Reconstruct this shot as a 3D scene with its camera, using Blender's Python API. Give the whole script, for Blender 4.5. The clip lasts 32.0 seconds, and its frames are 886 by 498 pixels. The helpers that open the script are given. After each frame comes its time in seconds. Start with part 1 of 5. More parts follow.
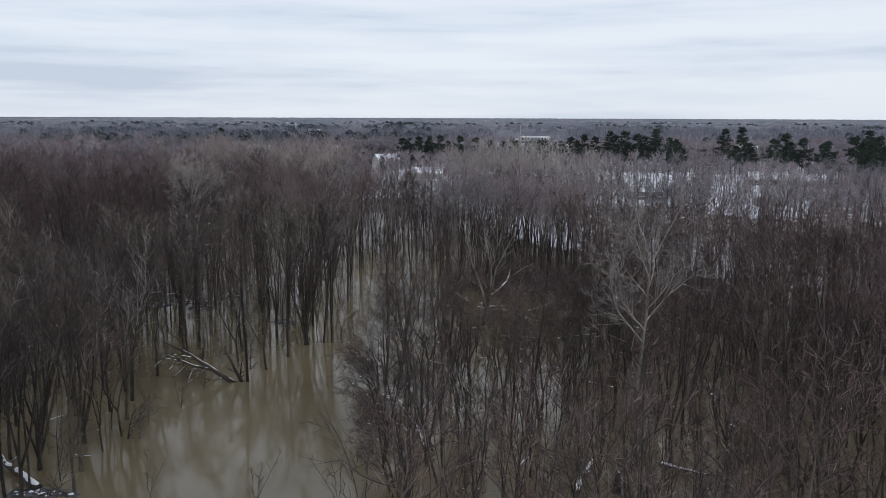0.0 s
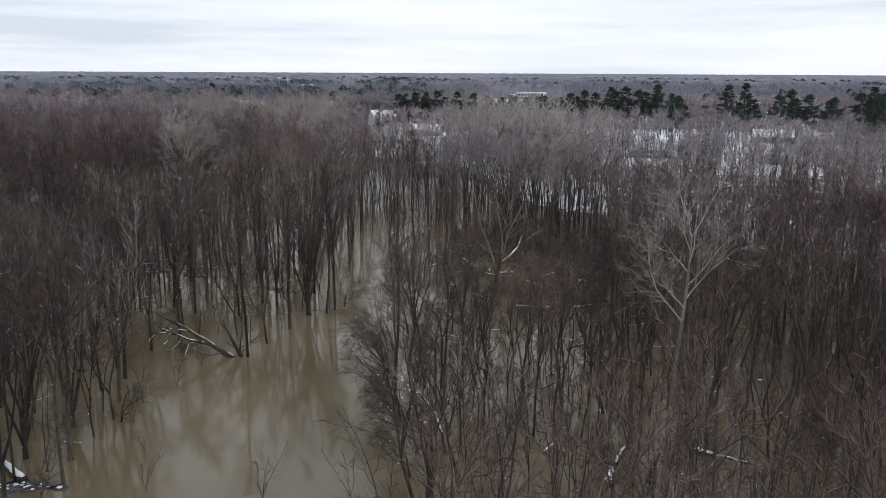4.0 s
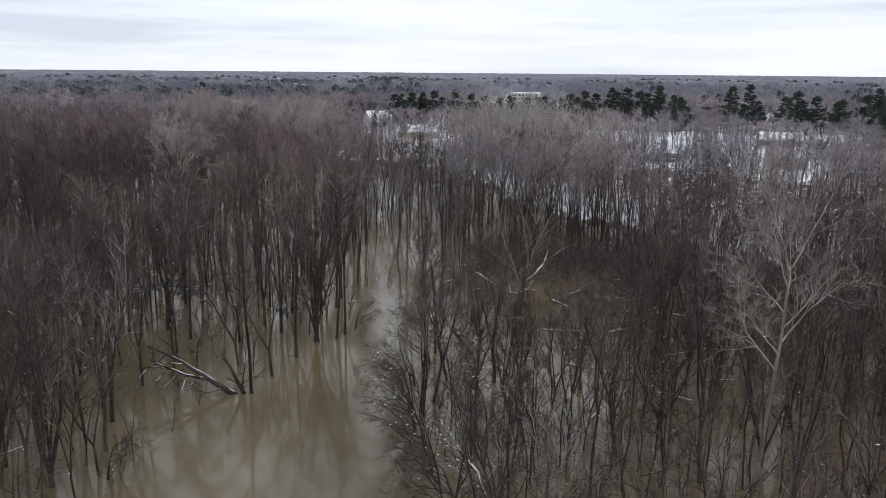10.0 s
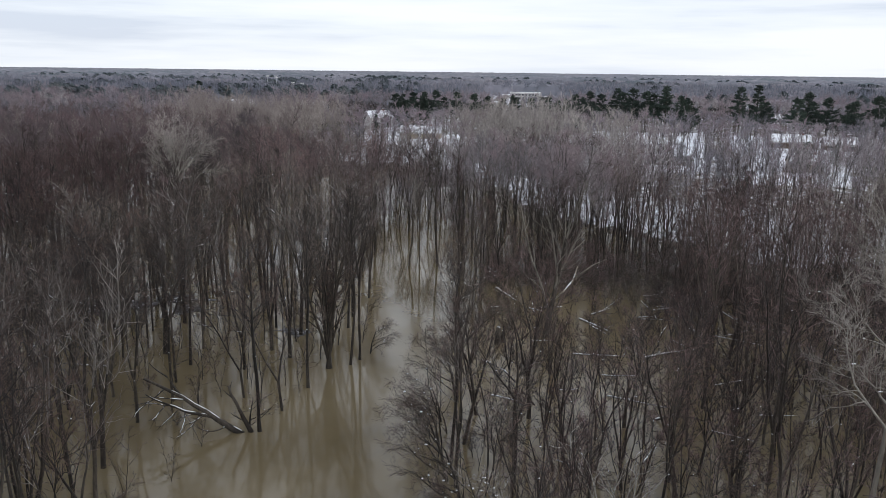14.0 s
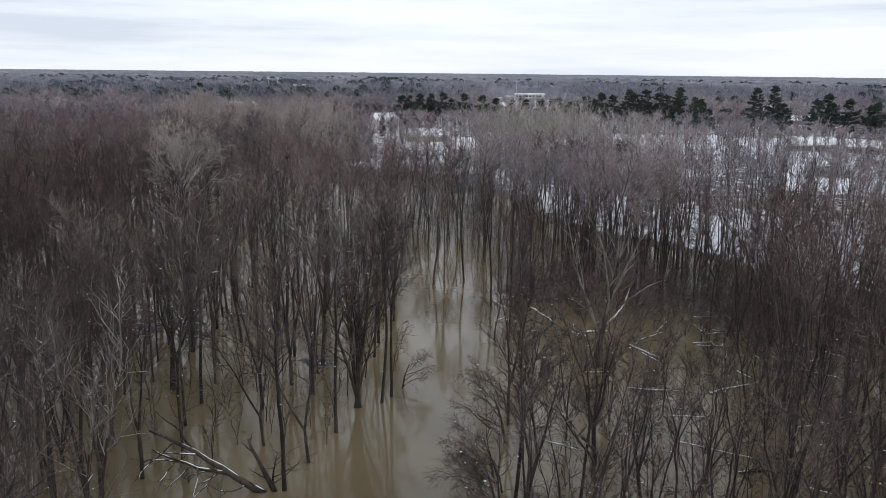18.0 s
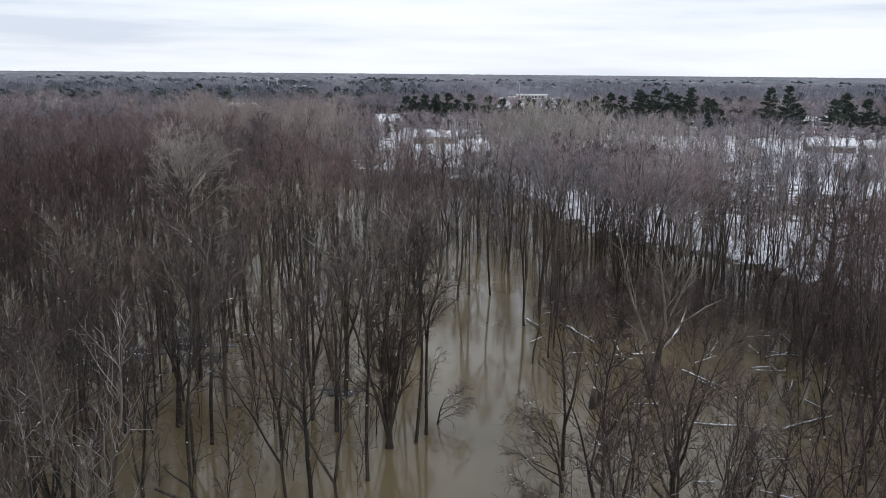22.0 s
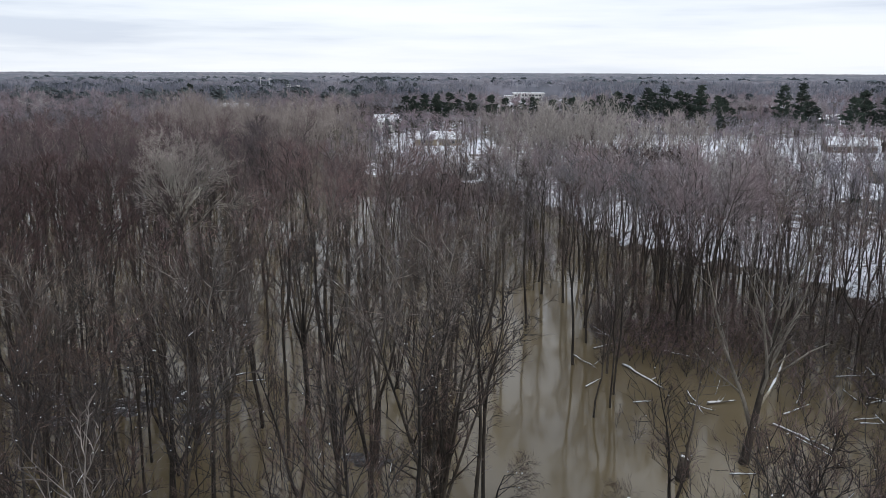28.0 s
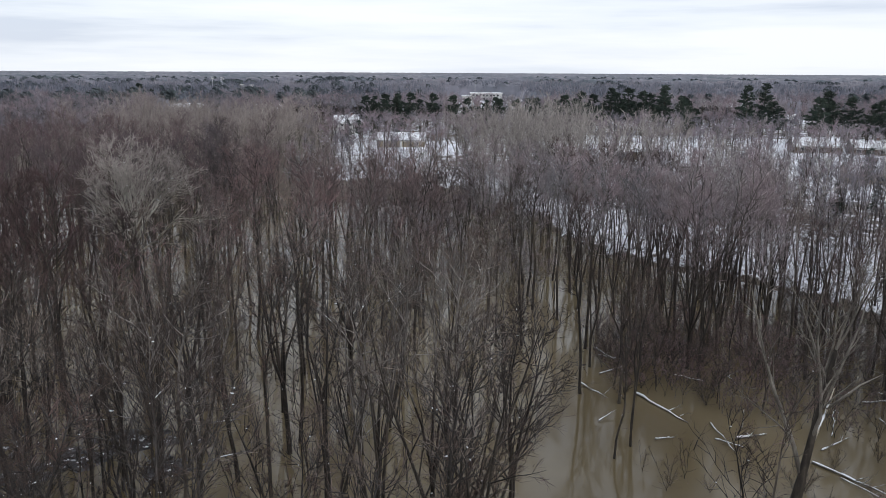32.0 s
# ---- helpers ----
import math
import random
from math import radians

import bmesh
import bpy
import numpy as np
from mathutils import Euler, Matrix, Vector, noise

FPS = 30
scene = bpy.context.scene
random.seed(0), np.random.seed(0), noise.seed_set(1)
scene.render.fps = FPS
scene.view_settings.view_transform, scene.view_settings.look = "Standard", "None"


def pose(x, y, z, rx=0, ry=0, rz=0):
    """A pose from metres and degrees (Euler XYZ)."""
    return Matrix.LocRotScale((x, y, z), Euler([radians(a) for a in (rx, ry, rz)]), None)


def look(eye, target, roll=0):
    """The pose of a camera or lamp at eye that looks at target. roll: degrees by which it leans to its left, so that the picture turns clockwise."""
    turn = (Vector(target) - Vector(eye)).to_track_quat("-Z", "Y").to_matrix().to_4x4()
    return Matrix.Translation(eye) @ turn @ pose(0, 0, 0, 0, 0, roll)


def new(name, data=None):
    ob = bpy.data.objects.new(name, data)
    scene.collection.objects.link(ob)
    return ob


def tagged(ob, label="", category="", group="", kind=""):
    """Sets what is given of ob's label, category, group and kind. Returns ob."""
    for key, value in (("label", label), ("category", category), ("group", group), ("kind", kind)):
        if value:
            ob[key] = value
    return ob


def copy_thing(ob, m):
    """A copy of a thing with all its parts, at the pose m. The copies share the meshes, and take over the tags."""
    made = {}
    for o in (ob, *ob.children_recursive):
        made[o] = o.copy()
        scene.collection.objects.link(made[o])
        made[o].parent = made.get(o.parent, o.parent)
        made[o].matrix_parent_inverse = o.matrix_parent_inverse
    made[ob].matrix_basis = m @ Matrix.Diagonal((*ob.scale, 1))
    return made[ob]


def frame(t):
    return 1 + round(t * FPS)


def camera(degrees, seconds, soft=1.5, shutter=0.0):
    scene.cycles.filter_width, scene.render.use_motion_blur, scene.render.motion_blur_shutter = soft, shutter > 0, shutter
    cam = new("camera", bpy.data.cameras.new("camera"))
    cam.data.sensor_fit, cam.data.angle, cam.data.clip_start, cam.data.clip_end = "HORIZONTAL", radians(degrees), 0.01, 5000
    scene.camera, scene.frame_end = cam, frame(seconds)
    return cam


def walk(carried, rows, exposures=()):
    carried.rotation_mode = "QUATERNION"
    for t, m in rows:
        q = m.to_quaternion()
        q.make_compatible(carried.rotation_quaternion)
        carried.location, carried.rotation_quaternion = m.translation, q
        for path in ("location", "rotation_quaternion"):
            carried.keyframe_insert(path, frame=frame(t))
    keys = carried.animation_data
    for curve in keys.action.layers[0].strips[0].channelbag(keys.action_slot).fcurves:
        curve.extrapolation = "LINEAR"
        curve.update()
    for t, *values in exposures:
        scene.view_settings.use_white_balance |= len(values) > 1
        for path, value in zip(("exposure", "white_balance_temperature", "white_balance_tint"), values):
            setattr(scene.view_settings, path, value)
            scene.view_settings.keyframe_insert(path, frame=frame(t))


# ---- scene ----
cam = camera(57.0, 32.0, 0.6)
PATH = [
    (0, (6.821, -8.104, 30.794), (6.771, -6.13, 30.474), 0.2),
    (1, (6.23, -6.489, 30.713), (6.184, -4.52, 30.362), 0.2),
    (2, (5.664, -4.958, 30.773), (5.624, -2.997, 30.384), 0.1),
    (3, (5.123, -3.448, 30.839), (5.086, -1.493, 30.418), 0.2),
    (6, (3.222, 1.634, 30.9), (3.2, 3.588, 30.474), 0.4),
    (7, (2.523, 3.326, 30.922), (2.505, 5.28, 30.496), 0.5),
    (8, (1.837, 4.971, 30.919), (1.823, 6.925, 30.494), 0.5),
    (9, (1.145, 6.667, 30.926), (1.135, 8.621, 30.501), 0.5),
    (10, (0.49, 8.437, 30.946), (0.483, 10.391, 30.521), 0.5),
    (11, (-0.129, 10.199, 30.98), (-0.132, 12.153, 30.554), 0.5),
    (12, (-0.89, 12.237, 30.997), (-0.89, 14.191, 30.571), 0.5),
    (13, (-1.728, 14.536, 31.098), (-1.727, 16.49, 30.672), 0.6),
    (14, (-2.622, 16.954, 31.128), (-2.619, 18.907, 30.701), 0.7),
    (17, (-5.735, 24.295, 31.193), (-5.731, 26.249, 30.768), 0.8),
    (18, (-6.754, 27.139, 31.003), (-6.75, 29.093, 30.579), 0.6),
    (19, (-7.764, 29.983, 30.691), (-7.76, 31.937, 30.268), 0.6),
    (20, (-8.746, 32.395, 30.53), (-8.74, 34.35, 30.108), 0.5),
    (21, (-9.569, 34.326, 30.561), (-9.562, 36.281, 30.139), 0.5),
    (22, (-10.434, 36.309, 30.565), (-10.426, 38.264, 30.143), 0.5),
    (23, (-11.211, 38.889, 30.64), (-11.202, 40.844, 30.217), 0.3),
    (24, (-11.919, 41.448, 30.602), (-11.908, 43.403, 30.179), 0.3),
    (25, (-12.705, 43.866, 30.554), (-12.691, 45.82, 30.13), 0.3),
    (28, (-15.005, 50.715, 30.559), (-14.978, 52.669, 30.134), 0.2),
    (29, (-15.777, 52.957, 30.421), (-15.72, 54.91, 29.997), 0.1),
    (30, (-16.688, 55.151, 30.342), (-16.598, 57.104, 29.918), 0.2),
    (31, (-17.577, 57.51, 30.277), (-17.459, 59.461, 29.853), 0.2),
    (32, (-18.454, 60.023, 30.381), (-18.317, 61.973, 29.956), 0.3),
]
walk(cam, [(t, look(eye, target, roll)) for t, eye, target, roll in PATH],
     [(0, -0.28, 6250, 10), (1, -0.23, 6280, 10), (2, -0.13, 6400, 10), (3, -0.03, 6500, 10), (6, 0.0, 6500, 10), (32, 0.0, 6500, 10)])

# ---- sky and light ----
world = bpy.data.worlds.new("overcast_sky")
world.use_nodes = True
scene.world = world


def wire(tree, a, out, b, inp):
    tree.links.new(a.outputs[out], b.inputs[inp])


def node(tree, kind, **inputs):
    n = tree.nodes.new(kind)
    for key, value in inputs.items():
        n.inputs[key.replace("_", " ")].default_value = value
    return n


def ramp(tree, *stops):
    n = tree.nodes.new("ShaderNodeValToRGB")
    while len(n.color_ramp.elements) < len(stops):
        n.color_ramp.elements.new(0.5)
    for e, (at, colour) in zip(n.color_ramp.elements, stops):
        e.position, e.color = at, (*colour, 1)
    return n


def mixer(tree, factor=0.5):
    n = tree.nodes.new("ShaderNodeMix")
    n.data_type = "RGBA"
    n.inputs[0].default_value = factor
    return n


def sky():
    t = world.node_tree
    t.nodes.clear()
    out = t.nodes.new("ShaderNodeOutputWorld")
    back = node(t, "ShaderNodeBackground", Strength=1.0)
    air = t.nodes.new("ShaderNodeTexSky")
    air.sky_type, air.sun_disc = "NISHITA", False
    air.sun_elevation, air.sun_rotation = radians(38), radians(160)
    thin = node(t, "ShaderNodeBackground", Strength=0.1)
    wire(t, air, "Color", thin, "Color")
    at = t.nodes.new("ShaderNodeTexCoord")
    stretch = t.nodes.new("ShaderNodeMapping")
    stretch.inputs["Scale"].default_value = (-1.3, 1.3, 16.0)
    stretch.inputs["Location"].default_value = (0.4, 0.0, 0.3)
    wire(t, at, "Generated", stretch, "Vector")
    cloud = node(t, "ShaderNodeTexNoise", Scale=1.5, Detail=5.0, Roughness=0.55)
    wire(t, stretch, "Vector", cloud, "Vector")
    tone = ramp(t, (0.32, (0.72, 0.79, 0.93)), (0.45, (0.92, 0.98, 1.08)), (0.58, (1.04, 1.08, 1.14)))
    wire(t, cloud, "Fac", tone, "Fac")
    wire(t, tone, "Color", back, "Color")
    both = t.nodes.new("ShaderNodeMixShader")
    both.inputs[0].default_value = 0.88
    wire(t, thin, 0, both, 1)
    wire(t, back, 0, both, 2)
    wire(t, both, 0, out, 0)


sky()
sun = new("sun", bpy.data.lights.new("sun", "SUN"))
sun.data.energy, sun.data.angle, sun.data.color = 0.7, radians(25), (1.0, 0.96, 0.9)
sun.matrix_world = look((0, 0, 60), (-25, 70, 0))


# ---- materials ----
def material(name, rough=0.8, metallic=0.0):
    m = bpy.data.materials.new(name)
    m.use_nodes = True
    p = m.node_tree.nodes["Principled BSDF"]
    p.inputs["Roughness"].default_value, p.inputs["Metallic"].default_value = rough, metallic
    return m, m.node_tree, p


def toned(name, stops, scale, rough=0.85, fine=0.0, bump=0.0, squeeze=(1, 1, 1), fine_mix=0.35, each=0.0, island=0.0):
    """A colour that wanders at one scale, with a finer grain over it."""
    m, t, p = material(name, rough)
    at = t.nodes.new("ShaderNodeNewGeometry")
    fit = t.nodes.new("ShaderNodeMapping")
    fit.inputs["Scale"].default_value = squeeze
    wire(t, at, "Position", fit, "Vector")
    broad = node(t, "ShaderNodeTexNoise", Scale=scale, Detail=3.0)
    wire(t, fit, "Vector", broad, "Vector")
    tone = ramp(t, *stops)
    if each:
        own = t.nodes.new("ShaderNodeObjectInfo")
        shift = t.nodes.new("ShaderNodeMath")
        shift.operation = "MULTIPLY_ADD"
        shift.inputs[1].default_value = each
        wire(t, own, "Random", shift, 0)
        wire(t, broad, "Fac", shift, 2)
        level = t.nodes.new("ShaderNodeMath")
        level.operation = "SUBTRACT"
        level.inputs[1].default_value = each * 0.5
        wire(t, shift, "Value", level, 0)
        wire(t, level, "Value", tone, "Fac")
    else:
        wire(t, broad, "Fac", tone, "Fac")
    last = tone
    if island:
        some = ramp(t, (0.0, (1 - island,) * 3), (0.6, (1.0, 1.0, 1.0)), (1.0, (1 + 2 * island,) * 3))
        wire(t, at, "Random Per Island", some, "Fac")
        vary = mixer(t, 1.0)
        vary.blend_type = "MULTIPLY"
        t.links.new(tone.outputs["Color"], vary.inputs[6])
        t.links.new(some.outputs["Color"], vary.inputs[7])
        t.links.new(vary.outputs[2], p.inputs["Base Color"])
        tone = vary
    if fine:
        grain = node(t, "ShaderNodeTexNoise", Scale=fine, Detail=4.0)
        wire(t, fit, "Vector", grain, "Vector")
        shade = ramp(t, (0.32, (0.3, 0.3, 0.3)), (0.55, (0.9, 0.9, 0.9)), (0.7, (1.5, 1.5, 1.5)))
        wire(t, grain, "Fac", shade, "Fac")
        mul = mixer(t, fine_mix)
        mul.blend_type = "MULTIPLY"
        t.links.new(tone.outputs[2 if island else 0], mul.inputs[6])
        t.links.new(shade.outputs["Color"], mul.inputs[7])
        t.links.new(mul.outputs[2], p.inputs["Base Color"])
        if bump:
            b = node(t, "ShaderNodeBump", Strength=bump, Distance=0.03)
            wire(t, grain, "Fac", b, "Height")
            wire(t, b, "Normal", p, "Normal")
    elif not island:
        wire(t, last, "Color", p, "Base Color")
    return m


BARK = toned("bark", [(0.33, (0.0187, 0.0156, 0.013)), (0.50, (0.0401, 0.0331, 0.0269)), (0.66, (0.0871, 0.0725, 0.0583))], 0.25,
             fine=4.0, bump=0.8, squeeze=(1, 1, 0.3), fine_mix=0.9, each=0.2, island=0.3)
# paler upper bark; the sky's light on upper limbs is put into it
SKYLIT_LIMB = toned("skylit_limb_bark", [(0.34, (0.0206, 0.0174, 0.0164)), (0.47, (0.0411, 0.035, 0.0327)), (0.57, (0.114, 0.1, 0.092)), (0.70, (0.286, 0.259, 0.239))], 0.09,
             fine=4.0, bump=0.5, squeeze=(1, 1, 0.4), fine_mix=0.6, each=0.3, island=0.35)
TWIG = toned("twigs", [(0.33, (0.0331, 0.0255, 0.0229)), (0.45, (0.0584, 0.043, 0.0383)), (0.53, (0.0904, 0.059, 0.0521)), (0.60, (0.0926, 0.072, 0.0627)),
                       (0.68, (0.165, 0.136, 0.116))], 0.07, each=0.2, island=0.6)
RED_TWIG = toned("reddish_twigs", [(0.36, (0.0385, 0.0262, 0.0261)), (0.5, (0.0750, 0.0470, 0.0455)), (0.64, (0.132, 0.0930, 0.0870))], 0.11, each=0.2, island=0.6)
# distance haze is mixed into these twigs as a paler, bluer colour
FAR_HAZE_TWIG = toned("far_haze_twigs", [(0.33, (0.145, 0.137, 0.161)), (0.45, (0.218, 0.201, 0.229)), (0.55, (0.257, 0.196, 0.219)),
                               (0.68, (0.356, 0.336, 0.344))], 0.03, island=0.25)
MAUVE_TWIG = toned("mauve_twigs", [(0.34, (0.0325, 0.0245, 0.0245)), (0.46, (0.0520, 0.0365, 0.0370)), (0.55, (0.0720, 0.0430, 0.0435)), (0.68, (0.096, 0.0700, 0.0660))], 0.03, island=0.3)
# the mauve twigs again, with distance haze put into a paler colour
HAZY_MAUVE = toned("hazy_mauve_twigs", [(0.34, (0.0640, 0.0520, 0.0570)), (0.46, (0.098, 0.0770, 0.0840)), (0.55, (0.136, 0.0900, 0.0970)), (0.68, (0.176, 0.146, 0.148))], 0.025, island=0.25)
ROSE_TWIG = toned("rose_brown_twigs", [(0.33, (0.076, 0.060, 0.061)), (0.45, (0.120, 0.091, 0.091)), (0.54, (0.158, 0.104, 0.105)), (0.68, (0.240, 0.200, 0.188))], 0.05, island=0.3)
# twig colour brightened with distance: haze and skylit crowns painted in
MID_HAZE_TWIG = toned("mid_haze_twigs", [(0.33, (0.128, 0.122, 0.134)), (0.45, (0.214, 0.201, 0.214)), (0.54, (0.264, 0.206, 0.219)), (0.68, (0.399, 0.39, 0.38))], 0.05, island=0.3)
LIGHT_TWIG = toned("light_twigs", [(0.36, (0.22, 0.196, 0.185)), (0.62, (0.374, 0.341, 0.319))], 0.06, island=0.2)
GREY_BARK = toned("grey_bark", [(0.36, (0.10, 0.09, 0.078)), (0.62, (0.24, 0.22, 0.19))], 0.8, fine=6.0, bump=0.3, squeeze=(1, 1, 0.4))
TAN_TWIG = toned("tan_twigs", [(0.38, (0.222, 0.19, 0.179)), (0.6, (0.353, 0.309, 0.288))], 0.08, island=0.2)
PALE_BARK = toned("pale_bark", [(0.38, (0.174, 0.16, 0.139)), (0.6, (0.4, 0.38, 0.34))], 0.8, fine=6.0, bump=0.3, squeeze=(1, 1, 0.4))
PALE_TWIG = toned("pale_twigs", [(0.38, (0.172, 0.151, 0.139)), (0.6, (0.345, 0.313, 0.287))], 0.2, fine=2.0)
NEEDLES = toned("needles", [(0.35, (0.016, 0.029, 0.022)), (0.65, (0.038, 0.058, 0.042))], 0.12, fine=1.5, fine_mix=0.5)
# needle green lightened and blued; the distance haze is in the colour
HAZY_NEEDLES = toned("hazy_needles", [(0.35, (0.070, 0.092, 0.104)), (0.65, (0.108, 0.130, 0.138))], 0.02, fine=0.3, fine_mix=0.3)
SNOW = toned("snow", [(0.35, (0.72, 0.75, 0.80)), (0.65, (0.84, 0.86, 0.89))], 0.3, rough=0.6, fine=4.0, bump=0.3, fine_mix=0.12)
WOOD = toned("bare_wood", [(0.35, (0.30, 0.26, 0.20)), (0.65, (0.48, 0.43, 0.36))], 1.5, fine=9.0, bump=0.3, squeeze=(1, 1, 0.3))
WALLS = [toned("siding_" + n, [(0.3, tuple(v * 0.85 for v in c)), (0.7, c)], 0.6, fine=8.0, bump=0.2, squeeze=(0.2, 0.2, 3), fine_mix=0.3)
         for n, c in (("beige", (0.36, 0.30, 0.21)), ("brown", (0.14, 0.10, 0.075)), ("grey", (0.26, 0.27, 0.28)), ("white", (0.62, 0.62, 0.60)),
                      ("brick", (0.22, 0.11, 0.08)))]
SLUSH = toned("slush", [(0.4, (0.035, 0.033, 0.034)), (0.6, (0.11, 0.11, 0.12))], 0.9, rough=0.5, fine=5.0)
SHINGLE = toned("shingle", [(0.35, (0.05, 0.048, 0.047)), (0.65, (0.10, 0.095, 0.09))], 0.8, fine=7.0)
TRIM = toned("white_trim", [(0.3, (0.66, 0.66, 0.64)), (0.7, (0.78, 0.78, 0.76))], 0.7, rough=0.5, fine=9.0, fine_mix=0.15)
STEEL = toned("galvanised_steel", [(0.3, (0.32, 0.33, 0.34)), (0.7, (0.45, 0.46, 0.47))], 0.8, rough=0.45, fine=6.0)
# bluish haze over the far woods is painted into this colour
HAZY_CANOPY = toned("hazy_canopy", [(0.32, (0.0672, 0.0904, 0.106)), (0.44, (0.118, 0.13, 0.16)), (0.57, (0.177, 0.175, 0.21)), (0.72, (0.241, 0.22, 0.236))],
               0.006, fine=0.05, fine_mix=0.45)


# bare twigs lightened to bluish lilac so the colour carries the haze
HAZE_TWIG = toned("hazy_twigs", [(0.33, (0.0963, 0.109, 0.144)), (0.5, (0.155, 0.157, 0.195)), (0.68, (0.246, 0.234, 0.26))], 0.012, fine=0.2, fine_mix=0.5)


def glass_material():
    m, t, p = material("window_glass", 0.06)
    p.inputs["Base Color"].default_value = (0.03, 0.035, 0.04, 1)
    return m


GLASS = glass_material()


def water_material():
    m, t, p = material("brown_floodwater", 0.07)
    p.inputs["IOR"].default_value = 1.45
    at = t.nodes.new("ShaderNodeNewGeometry")
    swirl = node(t, "ShaderNodeTexNoise", Scale=0.045, Detail=4.0, Distortion=0.8)
    wire(t, at, "Position", swirl, "Vector")
    tone = ramp(t, (0.35, (0.110, 0.087, 0.050)), (0.65, (0.157, 0.127, 0.078)))
    wire(t, swirl, "Fac", tone, "Fac")
    wire(t, tone, "Color", p, "Base Color")
    ripple = node(t, "ShaderNodeTexNoise", Scale=1.4, Detail=3.0, Distortion=0.5)
    wire(t, at, "Position", ripple, "Vector")
    b = node(t, "ShaderNodeBump", Strength=0.09, Distance=0.03)
    wire(t, ripple, "Fac", b, "Height")
    wire(t, b, "Normal", p, "Normal")
    calm = node(t, "ShaderNodeTexNoise", Scale=0.12, Detail=2.0)
    wire(t, at, "Position", calm, "Vector")
    rough = t.nodes.new("ShaderNodeMapRange")
    rough.inputs["To Min"].default_value, rough.inputs["To Max"].default_value = 0.03, 0.11
    wire(t, calm, "Fac", rough, "Value")
    wire(t, rough, "Result", p, "Roughness")
    return m


def ground_material():
    """Leaf litter and mud, under snow where the sheet says that it lies."""
    m, t, p = material("ground", 0.9)
    at = t.nodes.new("ShaderNodeNewGeometry")
    cover = t.nodes.new("ShaderNodeAttribute")
    cover.attribute_name = "snow_cover"
    broken = node(t, "ShaderNodeTexNoise", Scale=0.35, Detail=6.0, Roughness=0.65)
    wire(t, at, "Position", broken, "Vector")
    add = t.nodes.new("ShaderNodeMath")
    add.operation = "ADD"
    wire(t, cover, "Fac", add, 0)
    wire(t, broken, "Fac", add, 1)
    edge = ramp(t, (0.93, (0, 0, 0)), (1.03, (1, 1, 1)))
    wire(t, add, "Value", edge, "Fac")
    leaves = node(t, "ShaderNodeTexNoise", Scale=2.5, Detail=5.0)
    wire(t, at, "Position", leaves, "Vector")
    litter = ramp(t, (0.35, (0.045, 0.034, 0.025)), (0.65, (0.12, 0.095, 0.07)))
    wire(t, leaves, "Fac", litter, "Fac")
    drift = node(t, "ShaderNodeTexNoise", Scale=0.8, Detail=4.0)
    wire(t, at, "Position", drift, "Vector")
    white = ramp(t, (0.3, (0.62, 0.66, 0.73)), (0.65, (0.82, 0.84, 0.88)))
    wire(t, drift, "Fac", white, "Fac")
    mix = mixer(t)
    t.links.new(edge.outputs["Color"], mix.inputs[0])
    t.links.new(litter.outputs["Color"], mix.inputs[6])
    t.links.new(white.outputs["Color"], mix.inputs[7])
    t.links.new(mix.outputs[2], p.inputs["Base Color"])
    b = node(t, "ShaderNodeBump", Strength=0.5, Distance=0.1)
    wire(t, leaves, "Fac", b, "Height")
    wire(t, b, "Normal", p, "Normal")
    return m


# ---- mesh tools ----
def mesh_of(name, verts, tris, mats, index=None, smooth=True):
    """A mesh of triangles from arrays."""
    v, f = np.asarray(verts, np.float32).reshape(-1, 3), np.asarray(tris, np.int32).reshape(-1, 3)
    me = bpy.data.meshes.new(name)
    me.vertices.add(len(v))
    me.vertices.foreach_set("co", v.ravel())
    me.loops.add(f.size)
    me.loops.foreach_set("vertex_index", f.ravel())
    me.polygons.add(len(f))
    me.polygons.foreach_set("loop_start", np.arange(0, f.size, 3, dtype=np.int32))
    me.polygons.foreach_set("loop_total", np.full(len(f), 3, np.int32))
    me.polygons.foreach_set("use_smooth", np.full(len(f), smooth, bool))
    if index is not None:
        me.polygons.foreach_set("material_index", np.asarray(index, np.int32))
    for m in mats:
        me.materials.append(m)
    me.update(calc_edges=True)
    return me


def part(name, verts, tris, mat, parent, label="", smooth=True):
    ob = new(name, mesh_of(name, verts, tris, [mat], smooth=smooth))
    ob.parent = parent
    return tagged(ob, label) if label else ob


